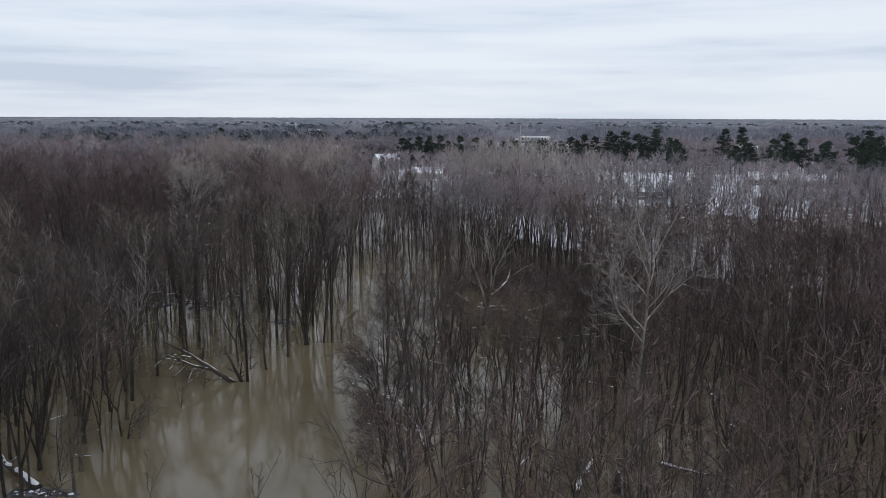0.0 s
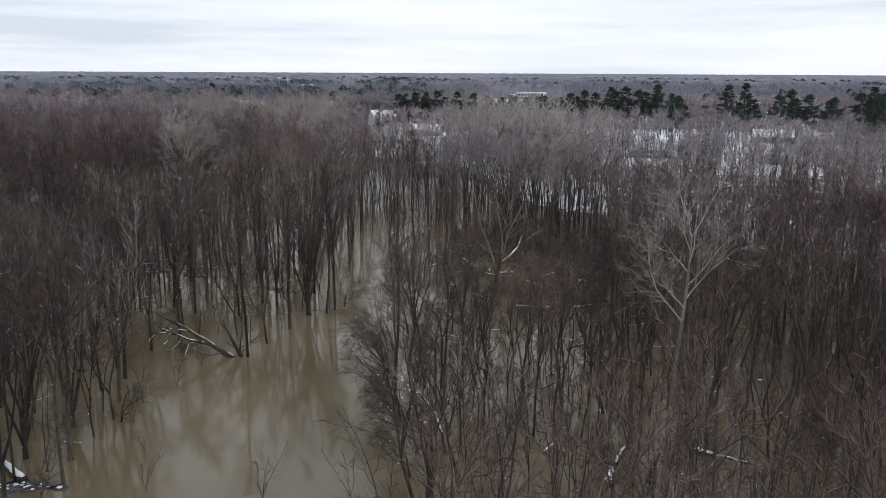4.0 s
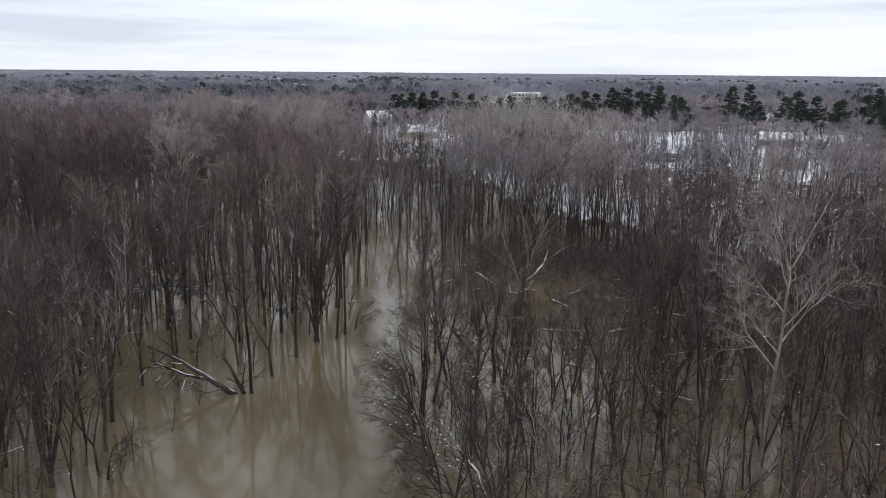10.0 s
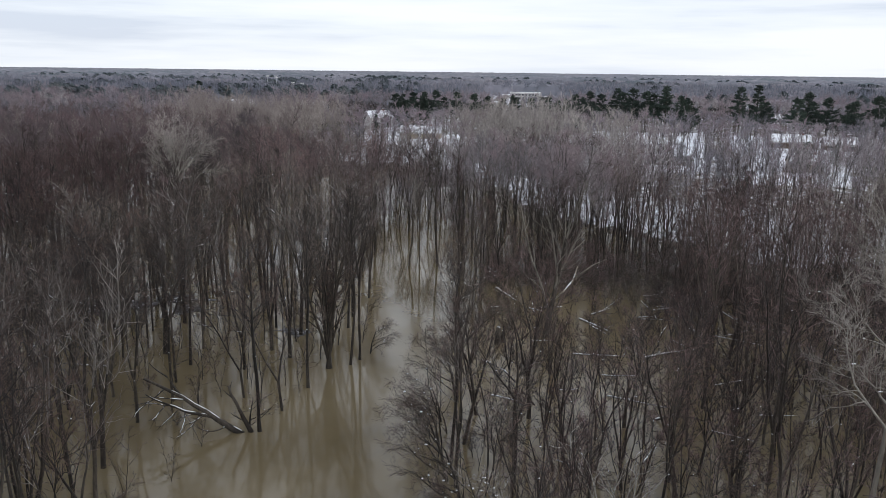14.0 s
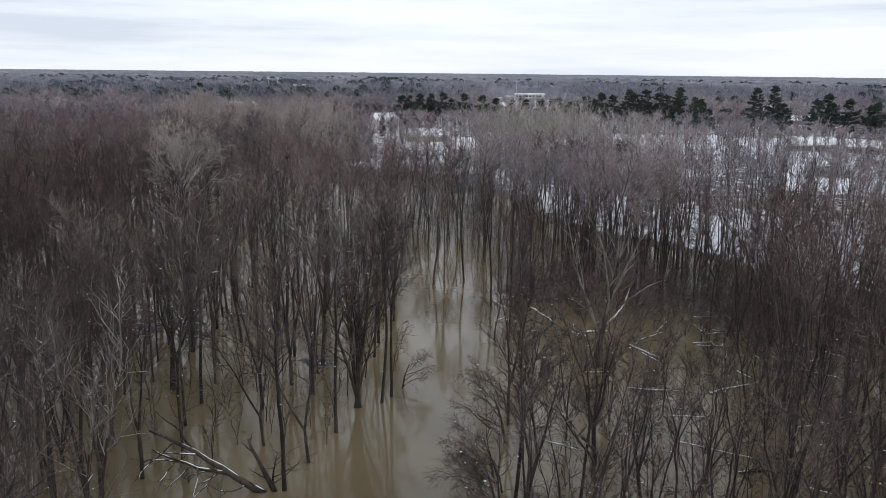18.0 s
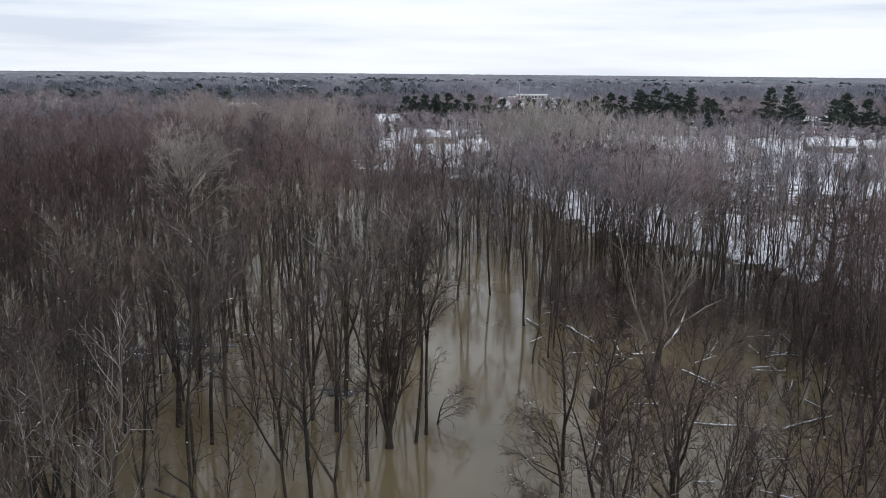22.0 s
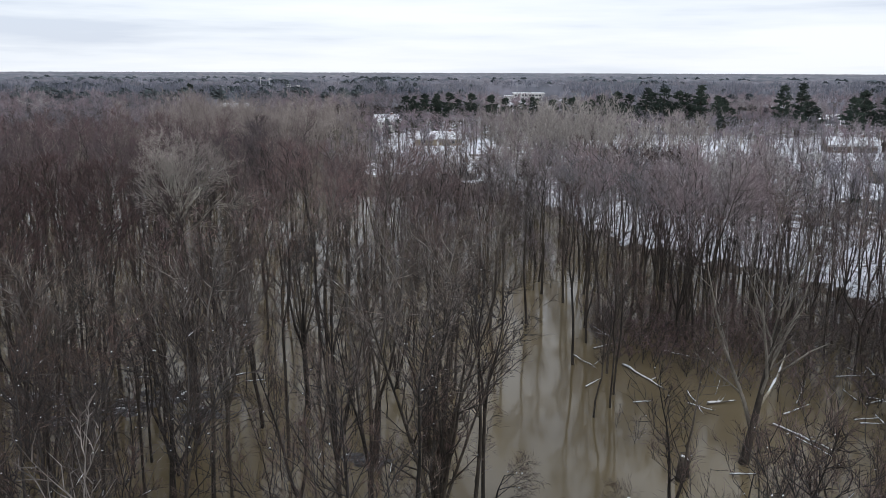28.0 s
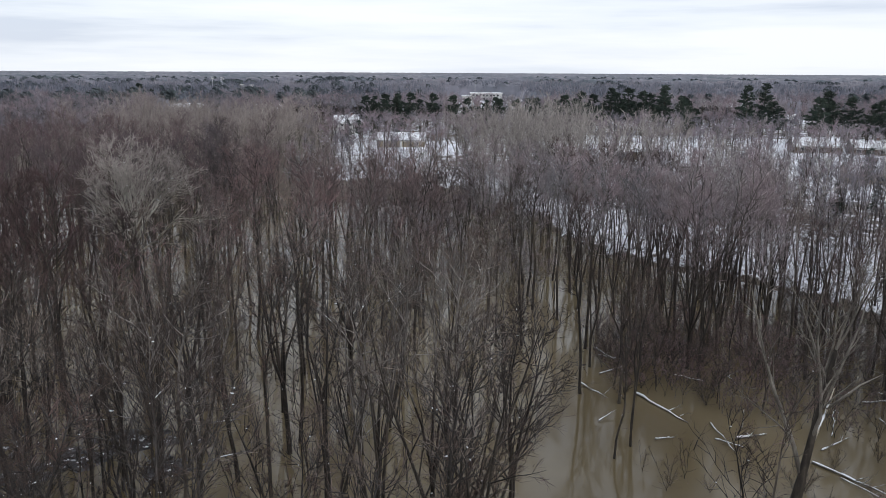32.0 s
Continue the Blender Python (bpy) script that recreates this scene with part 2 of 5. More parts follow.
class Geo:
    """Grows triangles: tubes, spikes and boxes."""

    def __init__(self):
        self.v, self.f = [], []

    def tube(self, pts, radii, sides, cap=False):
        base = len(self.v)
        for k, p in enumerate(pts):
            d = (pts[min(k + 1, len(pts) - 1)] - pts[max(k - 1, 0)]).normalized()
            a = d.orthogonal().normalized() if abs(d.z) < 0.95 else Vector((1, 0, 0))
            a = (a - d * a.dot(d)).normalized()
            b = d.cross(a)
            for i in range(sides):
                w = 2 * math.pi * i / sides
                self.v.append(p + (a * math.cos(w) + b * math.sin(w)) * radii[k])
        for k in range(len(pts) - 1):
            for i in range(sides):
                p, q = base + k * sides + i, base + k * sides + (i + 1) % sides
                self.f += [(p, q, q + sides), (p, q + sides, p + sides)]
        if cap:
            for k in (0, len(pts) - 1):
                c = len(self.v)
                self.v.append(pts[k].copy())
                for i in range(sides):
                    p, q = base + k * sides + i, base + k * sides + (i + 1) % sides
                    self.f.append((c, q, p) if k == 0 else (c, p, q))
        return self

    def spike(self, p, tip, r):
        d = (tip - p)
        a = d.orthogonal().normalized() * r
        b = d.normalized().cross(a)
        n = len(self.v)
        self.v += [p + a, p - a * 0.5 + b * 0.87, p - a * 0.5 - b * 0.87, tip]
        self.f += [(n, n + 1, n + 3), (n + 1, n + 2, n + 3), (n + 2, n, n + 3)]
        return self

    def blade(self, p, tip, r):
        """A twig too fine for more than one sliver."""
        a = (tip - p).cross(Vector((p.y - tip.z, tip.x - p.z, p.x + 0.3))).normalized() * r
        n = len(self.v)
        self.v += [p + a, p - a, tip]
        self.f.append((n, n + 1, n + 2))
        return self

    def box(self, lo, hi):
        n = len(self.v)
        self.v += [Vector((x, y, z)) for z in (lo[2], hi[2]) for y in (lo[1], hi[1]) for x in (lo[0], hi[0])]
        for a, b, c, d in ((0, 2, 3, 1), (4, 5, 7, 6), (0, 1, 5, 4), (2, 6, 7, 3), (0, 4, 6, 2), (1, 3, 7, 5)):
            self.f += [(n + a, n + b, n + c), (n + a, n + c, n + d)]
        return self

    def lump(self, p, rx, ry, rz, rng):
        """A small uneven mound."""
        n, sides = len(self.v), 6
        self.v.append(p + Vector((0, 0, rz)))
        for k, (s, h) in enumerate(((0.7, 0.7), (1.0, 0.0))):
            for i in range(sides):
                w = 2 * math.pi * (i + 0.5 * k) / sides
                j = rng.uniform(0.75, 1.2)
                self.v.append(p + Vector((rx * s * j * math.cos(w), ry * s * j * math.sin(w), rz * h)))
        for i in range(sides):
            j = (i + 1) % sides
            self.f += [(n, n + 1 + i, n + 1 + j), (n + 1 + i, n + 7 + i, n + 7 + j), (n + 1 + i, n + 7 + j, n + 1 + j)]
        return self

    def arrays(self):
        return np.array([tuple(p) for p in self.v], np.float32), np.array(self.f, np.int32)


def merged(pieces):
    """One pair of arrays from several."""
    vs, fs, n = [], [], 0
    for v, f in pieces:
        vs.append(v)
        fs.append(f + n)
        n += len(v)
    return np.concatenate(vs), np.concatenate(fs)


# ---- the lie of the land ----
SHORE_X = [-822.8, -274.1, -91.2, -18.1, 10, 17.4, 26.5, 34.7, 40.6, 47.9, 56.6, 73, 118.7, 365.5, 822.7]
SHORE_Y = [311.3, 291.3, 278, 251.3, 232.6, 200.6, 180.6, 169.9, 159.9, 151.2, 143.2, 133.9, 117.9, 84.5, 57.9]


def shore_line(x):
    x = np.asarray(x, float)
    return np.interp(x, SHORE_X, SHORE_Y) + 3.5 * np.sin(x * 0.23) + 2.5 * np.sin(x * 0.51 + 1.0)


def land_height(x, y):
    """Height of the ground over the flood's surface."""
    d = np.asarray(y, float) - shore_line(x)
    wave = 0.35 * np.sin(np.asarray(x) * 0.11 + np.sin(np.asarray(y) * 0.07) * 2)
    return np.where(d < 0, np.clip(d * 0.12, -1.6, 0), 1.5 * (1 - np.exp(-np.maximum(d, 0) / 6))) + wave * np.clip(np.abs(d) / 20, 0, 1)


def inside(poly, x, y):
    hit = False
    for (x1, y1), (x2, y2) in zip(poly, poly[1:] + poly[:1]):
        if (y1 > y) != (y2 > y) and x < (x2 - x1) * (y - y1) / (y2 - y1) + x1:
            hit = not hit
    return hit


CHANNEL = [(-25.2, 11.2), (-25.1, 69.9), (-19.2, 80.5), (-15.7, 92.5), (-11, 103.2), (-11.4, 119.2), (-13, 131.2), (-13.5, 172), (-4, 174), (-1, 166), (1.2, 150), (2.2, 141.9),
           (0.6, 133.9), (-1.1, 116.6), (-1.2, 104.6), (-1.8, 95.2), (-3.6, 84.5), (-2.4, 71.2), (1.0, 56.5), (2.5, 11.2)]
POND = [(-7.6, 99.2), (1.0, 99), (4, 96.5), (8, 97), (12, 102), (19, 102), (22, 106), (26, 114), (26, 119.5), (18.6, 122), (14.3, 125.5), (9.7, 129), (5.1, 133.5), (-4, 136), (-8.5, 130), (-4, 118)]
YARDS = [[(64.3, 303.3), (89.9, 303.3), (95.5, 348.7), (66.3, 348.7)], [(130.2, 324.7), (166.8, 322), (166.9, 364.7), (130.4, 367.3)], [(103.5, 258), (119.1, 258),
         (119.1, 280.6), (103.6, 280.6)], [(-25.1, 375.4), (9.7, 375.4), (9.8, 410), (-25, 410)], [(-48.7, 424.7), (-28.6, 424.7), (-28.5, 471.4), (-48.6, 471.4)],
         [(-10.8, 263.3), (5.7, 263.3), (5.7, 287.3), (-10.7, 287.3)], [(33.3, 324.7), (53.4, 324.7), (53.5, 351.3), (33.4, 351.3)], [(206.7, 504.8), (240.5, 504.8),
         (252.8, 651.5), (213.5, 651.5)]]
YARDS += [[(-172.5, 642.2), (-140.5, 642.2), (-140.4, 678.2), (-172.4, 678.2)], [(28.5, 578.1), (88.9, 578.1), (139.6, 1045), (39, 1045)], [(-103.2, 578.1), (-83.1, 578.1),
          (-83, 607.5), (-103.1, 607.5)], [(-30, 352), (12, 352), (12, 412), (-30, 412)], [(-52, 398), (-27, 398), (-27, 478), (-52, 478)], [(-15, 266), (7, 266), (8, 292),
          (-15, 292)], [(-16, 292), (-3, 292), (-3, 352), (-18, 352)], [(-24, 238), (-1, 238), (-1, 292), (-11, 340), (-30, 445), (-50, 445), (-36, 340)]]
YARDS += [[(38, 268), (78, 268), (132, 440), (70, 440)], [(-120, 440), (-100, 440), (-142, 655), (-182, 655)], [(80, 240), (112, 240), (185, 420), (135, 420)]]


def yard(x, y):
    return any(inside(p, x, y) for p in YARDS)


def build_ground():
    near_x = np.arange(-160, 201, 4.0)
    xs = np.concatenate([[-4900, -3500, -2400, -1600, -1000, -650, -420, -280, -210], near_x, [220, 290, 430, 660, 1000, 1600, 2400, 3500, 4900]])
    near_y = np.arange(-60, 461, 4.0)
    ys = np.concatenate([[-4900, -2500, -1200, -600, -300, -150], near_y, [500, 560, 640, 760, 940, 1200, 1700, 2400, 3400, 4900]])
    X, Y = np.meshgrid(xs, ys)
    Z = land_height(X, Y)
    n = len(xs)
    i, j = np.meshgrid(np.arange(n - 1), np.arange(len(ys) - 1))
    a = (j * n + i).ravel()
    tris = np.concatenate([np.stack([a, a + 1, a + n + 1], 1), np.stack([a, a + n + 1, a + n], 1)])
    ob = new("ground", mesh_of("ground", np.stack([X, Y, Z], -1), tris, [ground_material()]))
    d = Y - shore_line(X)
    east = np.clip((X + 68) / 45, 0, 1)
    snow = np.clip((d + 7) / 13, 0, 1) * (0.12 + 0.48 * east)
    snow *= 1 - 0.65 * np.clip((18 - X) / 20, 0, 1) * np.clip((34 - d) / 10, 0, 1)
    # beyond the bank it lies whole only on the open yards
    open_ground = np.array([[1.0 if yard(x, y) else 0.0 for x in row] for row, y in zip(X.tolist(), Y[:, 0].tolist())])
    snow *= 1 - 0.30 * np.clip((d - 45) / 20, 0, 1) * (1 - open_ground)
    att = ob.data.attributes.new("snow_cover", "FLOAT", "POINT")
    att.data.foreach_set("value", snow.ravel().astype(np.float32))
    tagged(ob, "snow and leaf litter on the low bank and yards", "ground", kind="structure")
    xs = np.linspace(-400, 300, 36)
    ys = np.linspace(-250, 340, 30)
    X, Y = np.meshgrid(xs, ys)
    n = len(xs)
    i, j = np.meshgrid(np.arange(n - 1), np.arange(len(ys) - 1))
    a = (j * n + i).ravel()
    tris = np.concatenate([np.stack([a, a + 1, a + n + 1], 1), np.stack([a, a + n + 1, a + n], 1)])
    flood = new("water", mesh_of("water", np.stack([X, Y, X * 0], -1), tris, [water_material()]))
    tagged(flood, "still muddy brown floodwater between the trees", "water", kind="structure")


build_ground()


# ---- bare trees ----
def bend(rng, p, d, length, segs, lift, wobble):
    """Points of a branch that starts at p along d and turns upwards by lift."""
    pts, step = [p.copy()], length / segs
    for _ in range(segs):
        d = (d + Vector((rng.gauss(0, wobble), rng.gauss(0, wobble), rng.gauss(0, wobble * 0.6) + lift))).normalized()
        p = p + d * step
        pts.append(p.copy())
    return pts


def along(pts, u):
    k = min(int(u * (len(pts) - 1)), len(pts) - 2)
    w = u * (len(pts) - 1) - k
    return pts[k].lerp(pts[k + 1], w), (pts[k + 1] - pts[k]).normalized()


def aside(rng, d, angle):
    """A direction at that angle to d, turned by chance about it."""
    a = d.orthogonal().normalized()
    a.rotate(Matrix.Rotation(rng.uniform(0, 2 * math.pi), 3, d))
    return (d * math.cos(angle) + a * math.sin(angle)).normalized()


def grow_tree(seed, height=21, stems=3, fork=0.25, spread=0.22, radius=0.22, boughs=9, shoots=6, twigs=6, reach=0.26, low=0.35, lean=(0, 0), thick=0.0125,
              crook=0.095, sides=5, long=1.0, flecks=0.06, wide=1.0, split=False, bent=False, lift=0.10, up=0.0, forked=False, bare_stem=False):
    """A bare tree: the arrays of its trunk, of each main limb, of its twigs and of the snow that lies on it."""
    rng = random.Random(seed)
    trunk, fine, snow, limbs = Geo(), Geo(), Geo(), []
    h0 = height * fork
    start = Vector((lean[0], lean[1], 1)).normalized()
    pts = bend(rng, Vector((0, 0, -1.2)), start, h0 + 1.2, 4, 0.02, crook * 0.6)
    trunk.tube(pts, [radius * (1.35 if k == 0 else 1.0 - 0.05 * k) for k in range(5)], 7)
    top = pts[-1]
    turn = rng.uniform(0, 6.28)

    def spray(p, g, size):
        """A twig, and where the tree is near its side twig."""
        end = p + g * size
        r = thick * rng.uniform(0.6, 1.0)
        fine.blade(p, end, r)
        if forked:
            w = p.lerp(end, rng.uniform(0.25, 0.6))
            fine.blade(w, w + aside(rng, g, rng.uniform(0.35, 0.75)) * size * rng.uniform(0.4, 0.65), r * 0.8)

    if h0 > 2 and not bare_stem:
        for c in range(shoots):
            q, e = along(pts, rng.uniform(0.3, 0.98))
            tip = q + aside(rng, e, rng.uniform(0.9, 1.5)) * rng.uniform(0.4, 1.5)
            fine.spike(q, tip, thick)
            fine.blade(q.lerp(tip, 0.6), tip + Vector((rng.gauss(0, 0.3), rng.gauss(0, 0.3), rng.uniform(0, 0.4))), thick)
    for s in range(stems):
        limb = Geo()
        w = turn + 2 * math.pi * s / max(stems, 1) + rng.uniform(-0.5, 0.5)
        out = spread * rng.uniform(0.6, 1.3) if stems > 1 else spread * 0.2
        d = (start + Vector((math.cos(w) * out, math.sin(w) * out, 0))).normalized()
        length = (height - h0) * (1.0 if s == 0 else rng.uniform(0.72, 1.0))
        stem = bend(rng, top - d * 0.15, d, length, 10, 0.045, crook)
        r0 = radius * (0.9 if stems == 1 else 0.92 / math.sqrt(stems) + 0.12)
        radii = [max(r0 * (1 - k / 10.4), 0.015) for k in range(11)]
        # lower stem half wears the trunk's dark bark, crown shade put into its colour
        limb.tube(stem[:6], radii[:6], sides)
        dark = len(limb.f)
        limb.tube(stem[5:], radii[5:], sides)
        for b in range(boughs):
            u = low + (0.98 - low) * (b + rng.random()) / boughs
            p, d = along(stem, u)
            size = height * reach * (0.30 + 0.85 * math.sin(math.pi * min(1.0, 0.12 + 0.86 * u)) ** 1.2) * rng.uniform(0.55, 1.3)
            br = bend(rng, p, aside(rng, d, rng.uniform(0.45, 1.1) * wide), size, 4, lift, crook * 1.9)
            rb = max(r0 * (1 - u) * 0.48, thick * 2.4)
            taper = [rb, rb * 0.8, rb * 0.6, rb * 0.4, rb * 0.15]
            if split:
                limbs.append((*Geo().tube(br, taper, 5).arrays(), np.ones(40)))
            else:
                limb.tube(br, taper, 3)
            if rng.random() < flecks:
                q, _ = along(br, rng.uniform(0.1, 0.6))
                if rng.random() < 0.6 or abs((br[1] - br[0]).normalized().z) > 0.45:
                    snow.lump(q + Vector((0, 0, rb * 0.5)), rng.uniform(0.03, 0.10), rng.uniform(0.025, 0.045), 0.035, rng)
                else:
                    far_q, _ = along(br, rng.uniform(0.6, 0.95))
                    far_q = q.lerp(far_q, min(1.0, rng.uniform(0.25, 0.7) / max((far_q - q).length, 0.1)))
                    snow.tube([q + Vector((0, 0, rb * 0.8)), far_q + Vector((0, 0, rb * 0.6))], [0.022, 0.014], 4, cap=True)
            for c in range(shoots):
                v = 0.12 + 0.86 * (c + rng.random()) / shoots
                q, e = along(br, v)
                g = (aside(rng, e, rng.uniform(0.4, 1.0)) + Vector((0, 0, rng.uniform(-0.2, 0.3) + up))).normalized()
                far_end = q + g * size * rng.uniform(0.28, 0.6) * (1.15 - 0.45 * v)
                if bent:
                    knee = q.lerp(far_end, rng.uniform(0.35, 0.6))
                    far_end = far_end + Vector((rng.gauss(0, 0.16), rng.gauss(0, 0.16), rng.uniform(-0.05, 0.28))) * size * 0.5
                    limb.tube([q, knee], [thick * 1.9, thick * 1.4], 3)
                    limb.spike(knee, far_end, thick * 1.4)
                else:
                    knee = q
                    fine.spike(q, far_end, thick * 1.5)
                h = (far_end - knee).normalized()
                for _ in range(twigs):
                    z = knee.lerp(far_end, rng.uniform(-0.6, 0.97) if bent else rng.uniform(0.08, 0.97))
                    spray(z, (aside(rng, h, rng.uniform(0.3, 0.95)) + Vector((0, 0, rng.uniform(-0.1, 0.25) + up))).normalized(), rng.uniform(0.4, 1.3) * long)
        for c in range(0 if bare_stem else shoots * 2):
            q, e = along(stem, max(low - 0.35, 0.01) + 0.9 * rng.random() ** 1.5)
            tip = q + aside(rng, e, rng.uniform(0.7, 1.4)) * rng.uniform(0.4, 1.7)
            fine.spike(q, tip, thick * 1.2)
            for _ in range(2):
                w = q.lerp(tip, rng.uniform(0.3, 0.9))
                fine.blade(w, w + aside(rng, (tip - q).normalized(), 0.7) * rng.uniform(0.3, 0.8), thick)
        limbs.append((*limb.arrays(), np.arange(len(limb.f)) >= dark))
    if flecks:
        w = rng.uniform(0, 6.28)
        snow.lump(top + Vector((math.cos(w) * 0.1, math.sin(w) * 0.1, 0.05)), rng.uniform(0.06, 0.14), 0.07, 0.06, rng)
    return {"trunk": trunk.arrays(), "limbs": limbs, "twigs": fine.arrays(), "snow": snow.arrays()}


def forking_tree(seed, bole, limbs, radius, splits=(4, 4), crook=0.2, thick=0.012, twigs=5, shrink=0.55, lift=0.05, flecks=0.1):
    """A tree by its bole (points) and its main limbs (place on the bole, way, length); every limb forks again at crooked angles."""
    rng = random.Random(seed)
    fine, snow, out = Geo(), Geo(), []
    bole = [Vector(p) for p in bole]
    n = len(bole) - 1
    trunk = Geo().tube(bole, [radius * (1.3 if k == 0 else 1 - 0.62 * k / n) for k in range(n + 1)], 8)

    def branch(geo, p, d, size, r, level):
        pts = bend(rng, p, d, size, (6, 4, 3)[level], lift, crook)
        m = len(pts) - 1
        geo.tube(pts, [max(r * (1 - 0.85 * k / m), thick * 0.5) for k in range(m + 1)], (6, 4, 3)[level])
        if level < 2 and rng.random() < flecks:
            snow.lump(along(pts, rng.uniform(0.05, 0.5))[0] + Vector((0, 0, r * 0.6)), rng.uniform(0.06, 0.16), 0.05, 0.05, rng)
        if level == 2:
            for _ in range(twigs):
                q, e = along(pts, rng.uniform(0.15, 0.98))
                g = (aside(rng, e, rng.uniform(0.3, 0.95)) + Vector((0, 0, 0.12))).normalized()
                w = rng.uniform(0.3, 1.0)
                fine.spike(q, q + g * w, thick * 0.8)
                fine.blade(q + g * w * 0.4, q + g * w * 0.4 + aside(rng, g, 0.6) * w * 0.6, thick * 0.7)
            return
        for c in range(splits[level]):
            u = 0.18 + 0.8 * (c + rng.random()) / splits[level]
            q, e = along(pts, u)
            branch(geo, q, aside(rng, e, rng.uniform(0.45, 0.95)), size * shrink * rng.uniform(0.7, 1.25) * (1.2 - 0.5 * u), max(r * (1 - 0.8 * u) * 0.6, thick), level + 1)

    for u, way, size in limbs:
        p, _ = along(bole, u)
        geo = Geo()
        branch(geo, p, Vector(way).normalized(), size, radius * (1 - 0.62 * u) * 0.62, 0)
        out.append((*geo.arrays(), np.ones(len(geo.f))))
    return {"trunk": trunk.arrays(), "limbs": out, "twigs": fine.arrays(), "snow": snow.arrays()}


def tree_thing(name, plan, m, label, bark=BARK, twig=TWIG, category="tree", group="bare trees in the flooded wood", upper=None):
    root = new(name)
    root.matrix_world = m
    part("trunk", *plan["trunk"], bark, root)
    for v, f, idx in plan["limbs"]:
        new("limb", mesh_of("limb", v, f, [bark, upper or bark], idx)).parent = root
    part("crown", *plan["twigs"], twig, root)
    if len(plan["snow"][1]):
        tagged(part("snow", *plan["snow"], SNOW, root, "small clumps of white snow"), kind="stuff")
    return tagged(root, label, category, group)


def placed(x, y, size=1.0, turn=0.0, z=None, tall=None):
    z = float(land_height(x, y)) if z is None else z
    return Matrix.LocRotScale((x, y, max(z, 0) if z > 0 else 0.0), Euler((0, 0, turn)), (size, size, tall or size))


KINDS = [
    ("low-forking bare maple with upright stems", dict(seed=1, height=20.9, stems=5, fork=0.05, spread=0.32, radius=0.30, boughs=6, shoots=7, twigs=7, reach=0.17, low=0.25)),
    ("slender bare tree with a straight grey trunk", dict(seed=2, height=20.9, stems=1, fork=0.30, radius=0.18, boughs=27, shoots=7, twigs=7, low=0.05, reach=0.17)),
    ("bare grey-brown tree forking into two stems", dict(seed=3, height=19.9, stems=2, fork=0.22, spread=0.20, radius=0.21, boughs=14, shoots=7, twigs=7, low=0.2, reach=0.17)),
    ("bare maple with three spreading limbs", dict(seed=4, height=19, stems=3, fork=0.28, spread=0.28, radius=0.23, boughs=10, shoots=7, twigs=7, low=0.2, reach=0.18)),
    ("leaning bare tree with a thin dark trunk", dict(seed=5, height=18.1, stems=1, fork=0.25, radius=0.14, boughs=24, shoots=7, twigs=7, lean=(0.09, 0.04), low=0.1, reach=0.15)),
    ("bare tree with four steep limbs", dict(seed=6, height=21.8, stems=4, fork=0.14, spread=0.22, radius=0.27, boughs=7, shoots=7, twigs=7, low=0.25, reach=0.17)),
]
KINDS += [
    ("tall thin bare tree with a narrow crown", dict(seed=7, height=21.8, stems=2, fork=0.42, spread=0.12, radius=0.17, boughs=13, shoots=7, twigs=7, low=0.05, reach=0.14)),
    ("small bare understorey tree with fine twigs", dict(seed=8, height=12.3, stems=2, fork=0.15, spread=0.22, radius=0.09, boughs=11, shoots=6, twigs=6, reach=0.18, low=0.12)),
    ("bare tree with a broad rounded crown of twigs", dict(seed=9, height=17.1, stems=4, fork=0.25, spread=0.36, radius=0.24, boughs=8, shoots=7, twigs=7, reach=0.21, low=0.15)),
    ("crooked bare tree leaning over the flood", dict(seed=10, height=17.1, stems=2, fork=0.2, spread=0.26, radius=0.18, boughs=13, shoots=7, twigs=7, lean=(0.14, -0.06), crook=0.13, low=0.15, reach=0.18)),
    ("straight bare tree with a dense twiggy crown", dict(seed=11, height=19.9, stems=1, fork=0.4, radius=0.20, boughs=28, shoots=7, twigs=7, low=0.02, reach=0.2)),
    ("bare tree with a kinked trunk and ragged crown", dict(seed=12, height=19, stems=2, fork=0.35, spread=0.24, radius=0.19, boughs=13, shoots=7, twigs=7, crook=0.12, low=0.05, reach=0.19)),
]
for _, k in KINDS:
    k.update(twigs=5, up=0.10, reach=k["reach"] * 1.05, wide=1.0, lift=0.10, flecks=0.22, crook=k.get("crook", 0.095) * 0.7, low=k["low"] + 0.14, bent=True, forked=True, thick=0.0135, shoots=6,
             radius=k["radius"] * 0.95)
plans = [grow_tree(**k) for _, k in KINDS]

# trees whose feet can be told: x, y, kind, size
MARKED = [(-30.3, 58.8, 0, 0.92), (-17.2, 88, 9, 0.85), (-26.4, 62.9, 7, 1.1), (-29.3, 76.5, 3, 1.0), (-51.4, 108.8, 1, 1.0), (-29.4, 99.6, 1, 1.0),
          (-19.3, 102.3, 5, 0.95), (-12.4, 100.3, 1, 0.92), (-11.5, 101.9, 6, 0.9), (-29.4, 94.7, 4, 1.05), (22.9, 75.1, 2, 0.95), (14.7, 70.7, 3, 0.9), (25.6, 61.5, 5, 0.85)]
MARKED += [(15.3, 63.6, 4, 0.7), (17, 65.6, 7, 1.0), (18.2, 55.9, 7, 0.85), (-13.9, 117.9, 2, 1.0), (-6.3, 147.4, 6, 0.9), (-3.2, 147.5, 1, 0.95), (0.1, 133.1, 6, 0.9),
           (3.1, 130.4, 1, 0.85), (-28.2, 90.1, 4, 1.0), (-31.2, 79.5, 2, 1.0), (-34.6, 81.1, 6, 0.95), (-26.5, 122, 3, 1.05), (-14.1, 113.1, 1, 0.95), (-33.8, 87.5, 2, 1.0)]
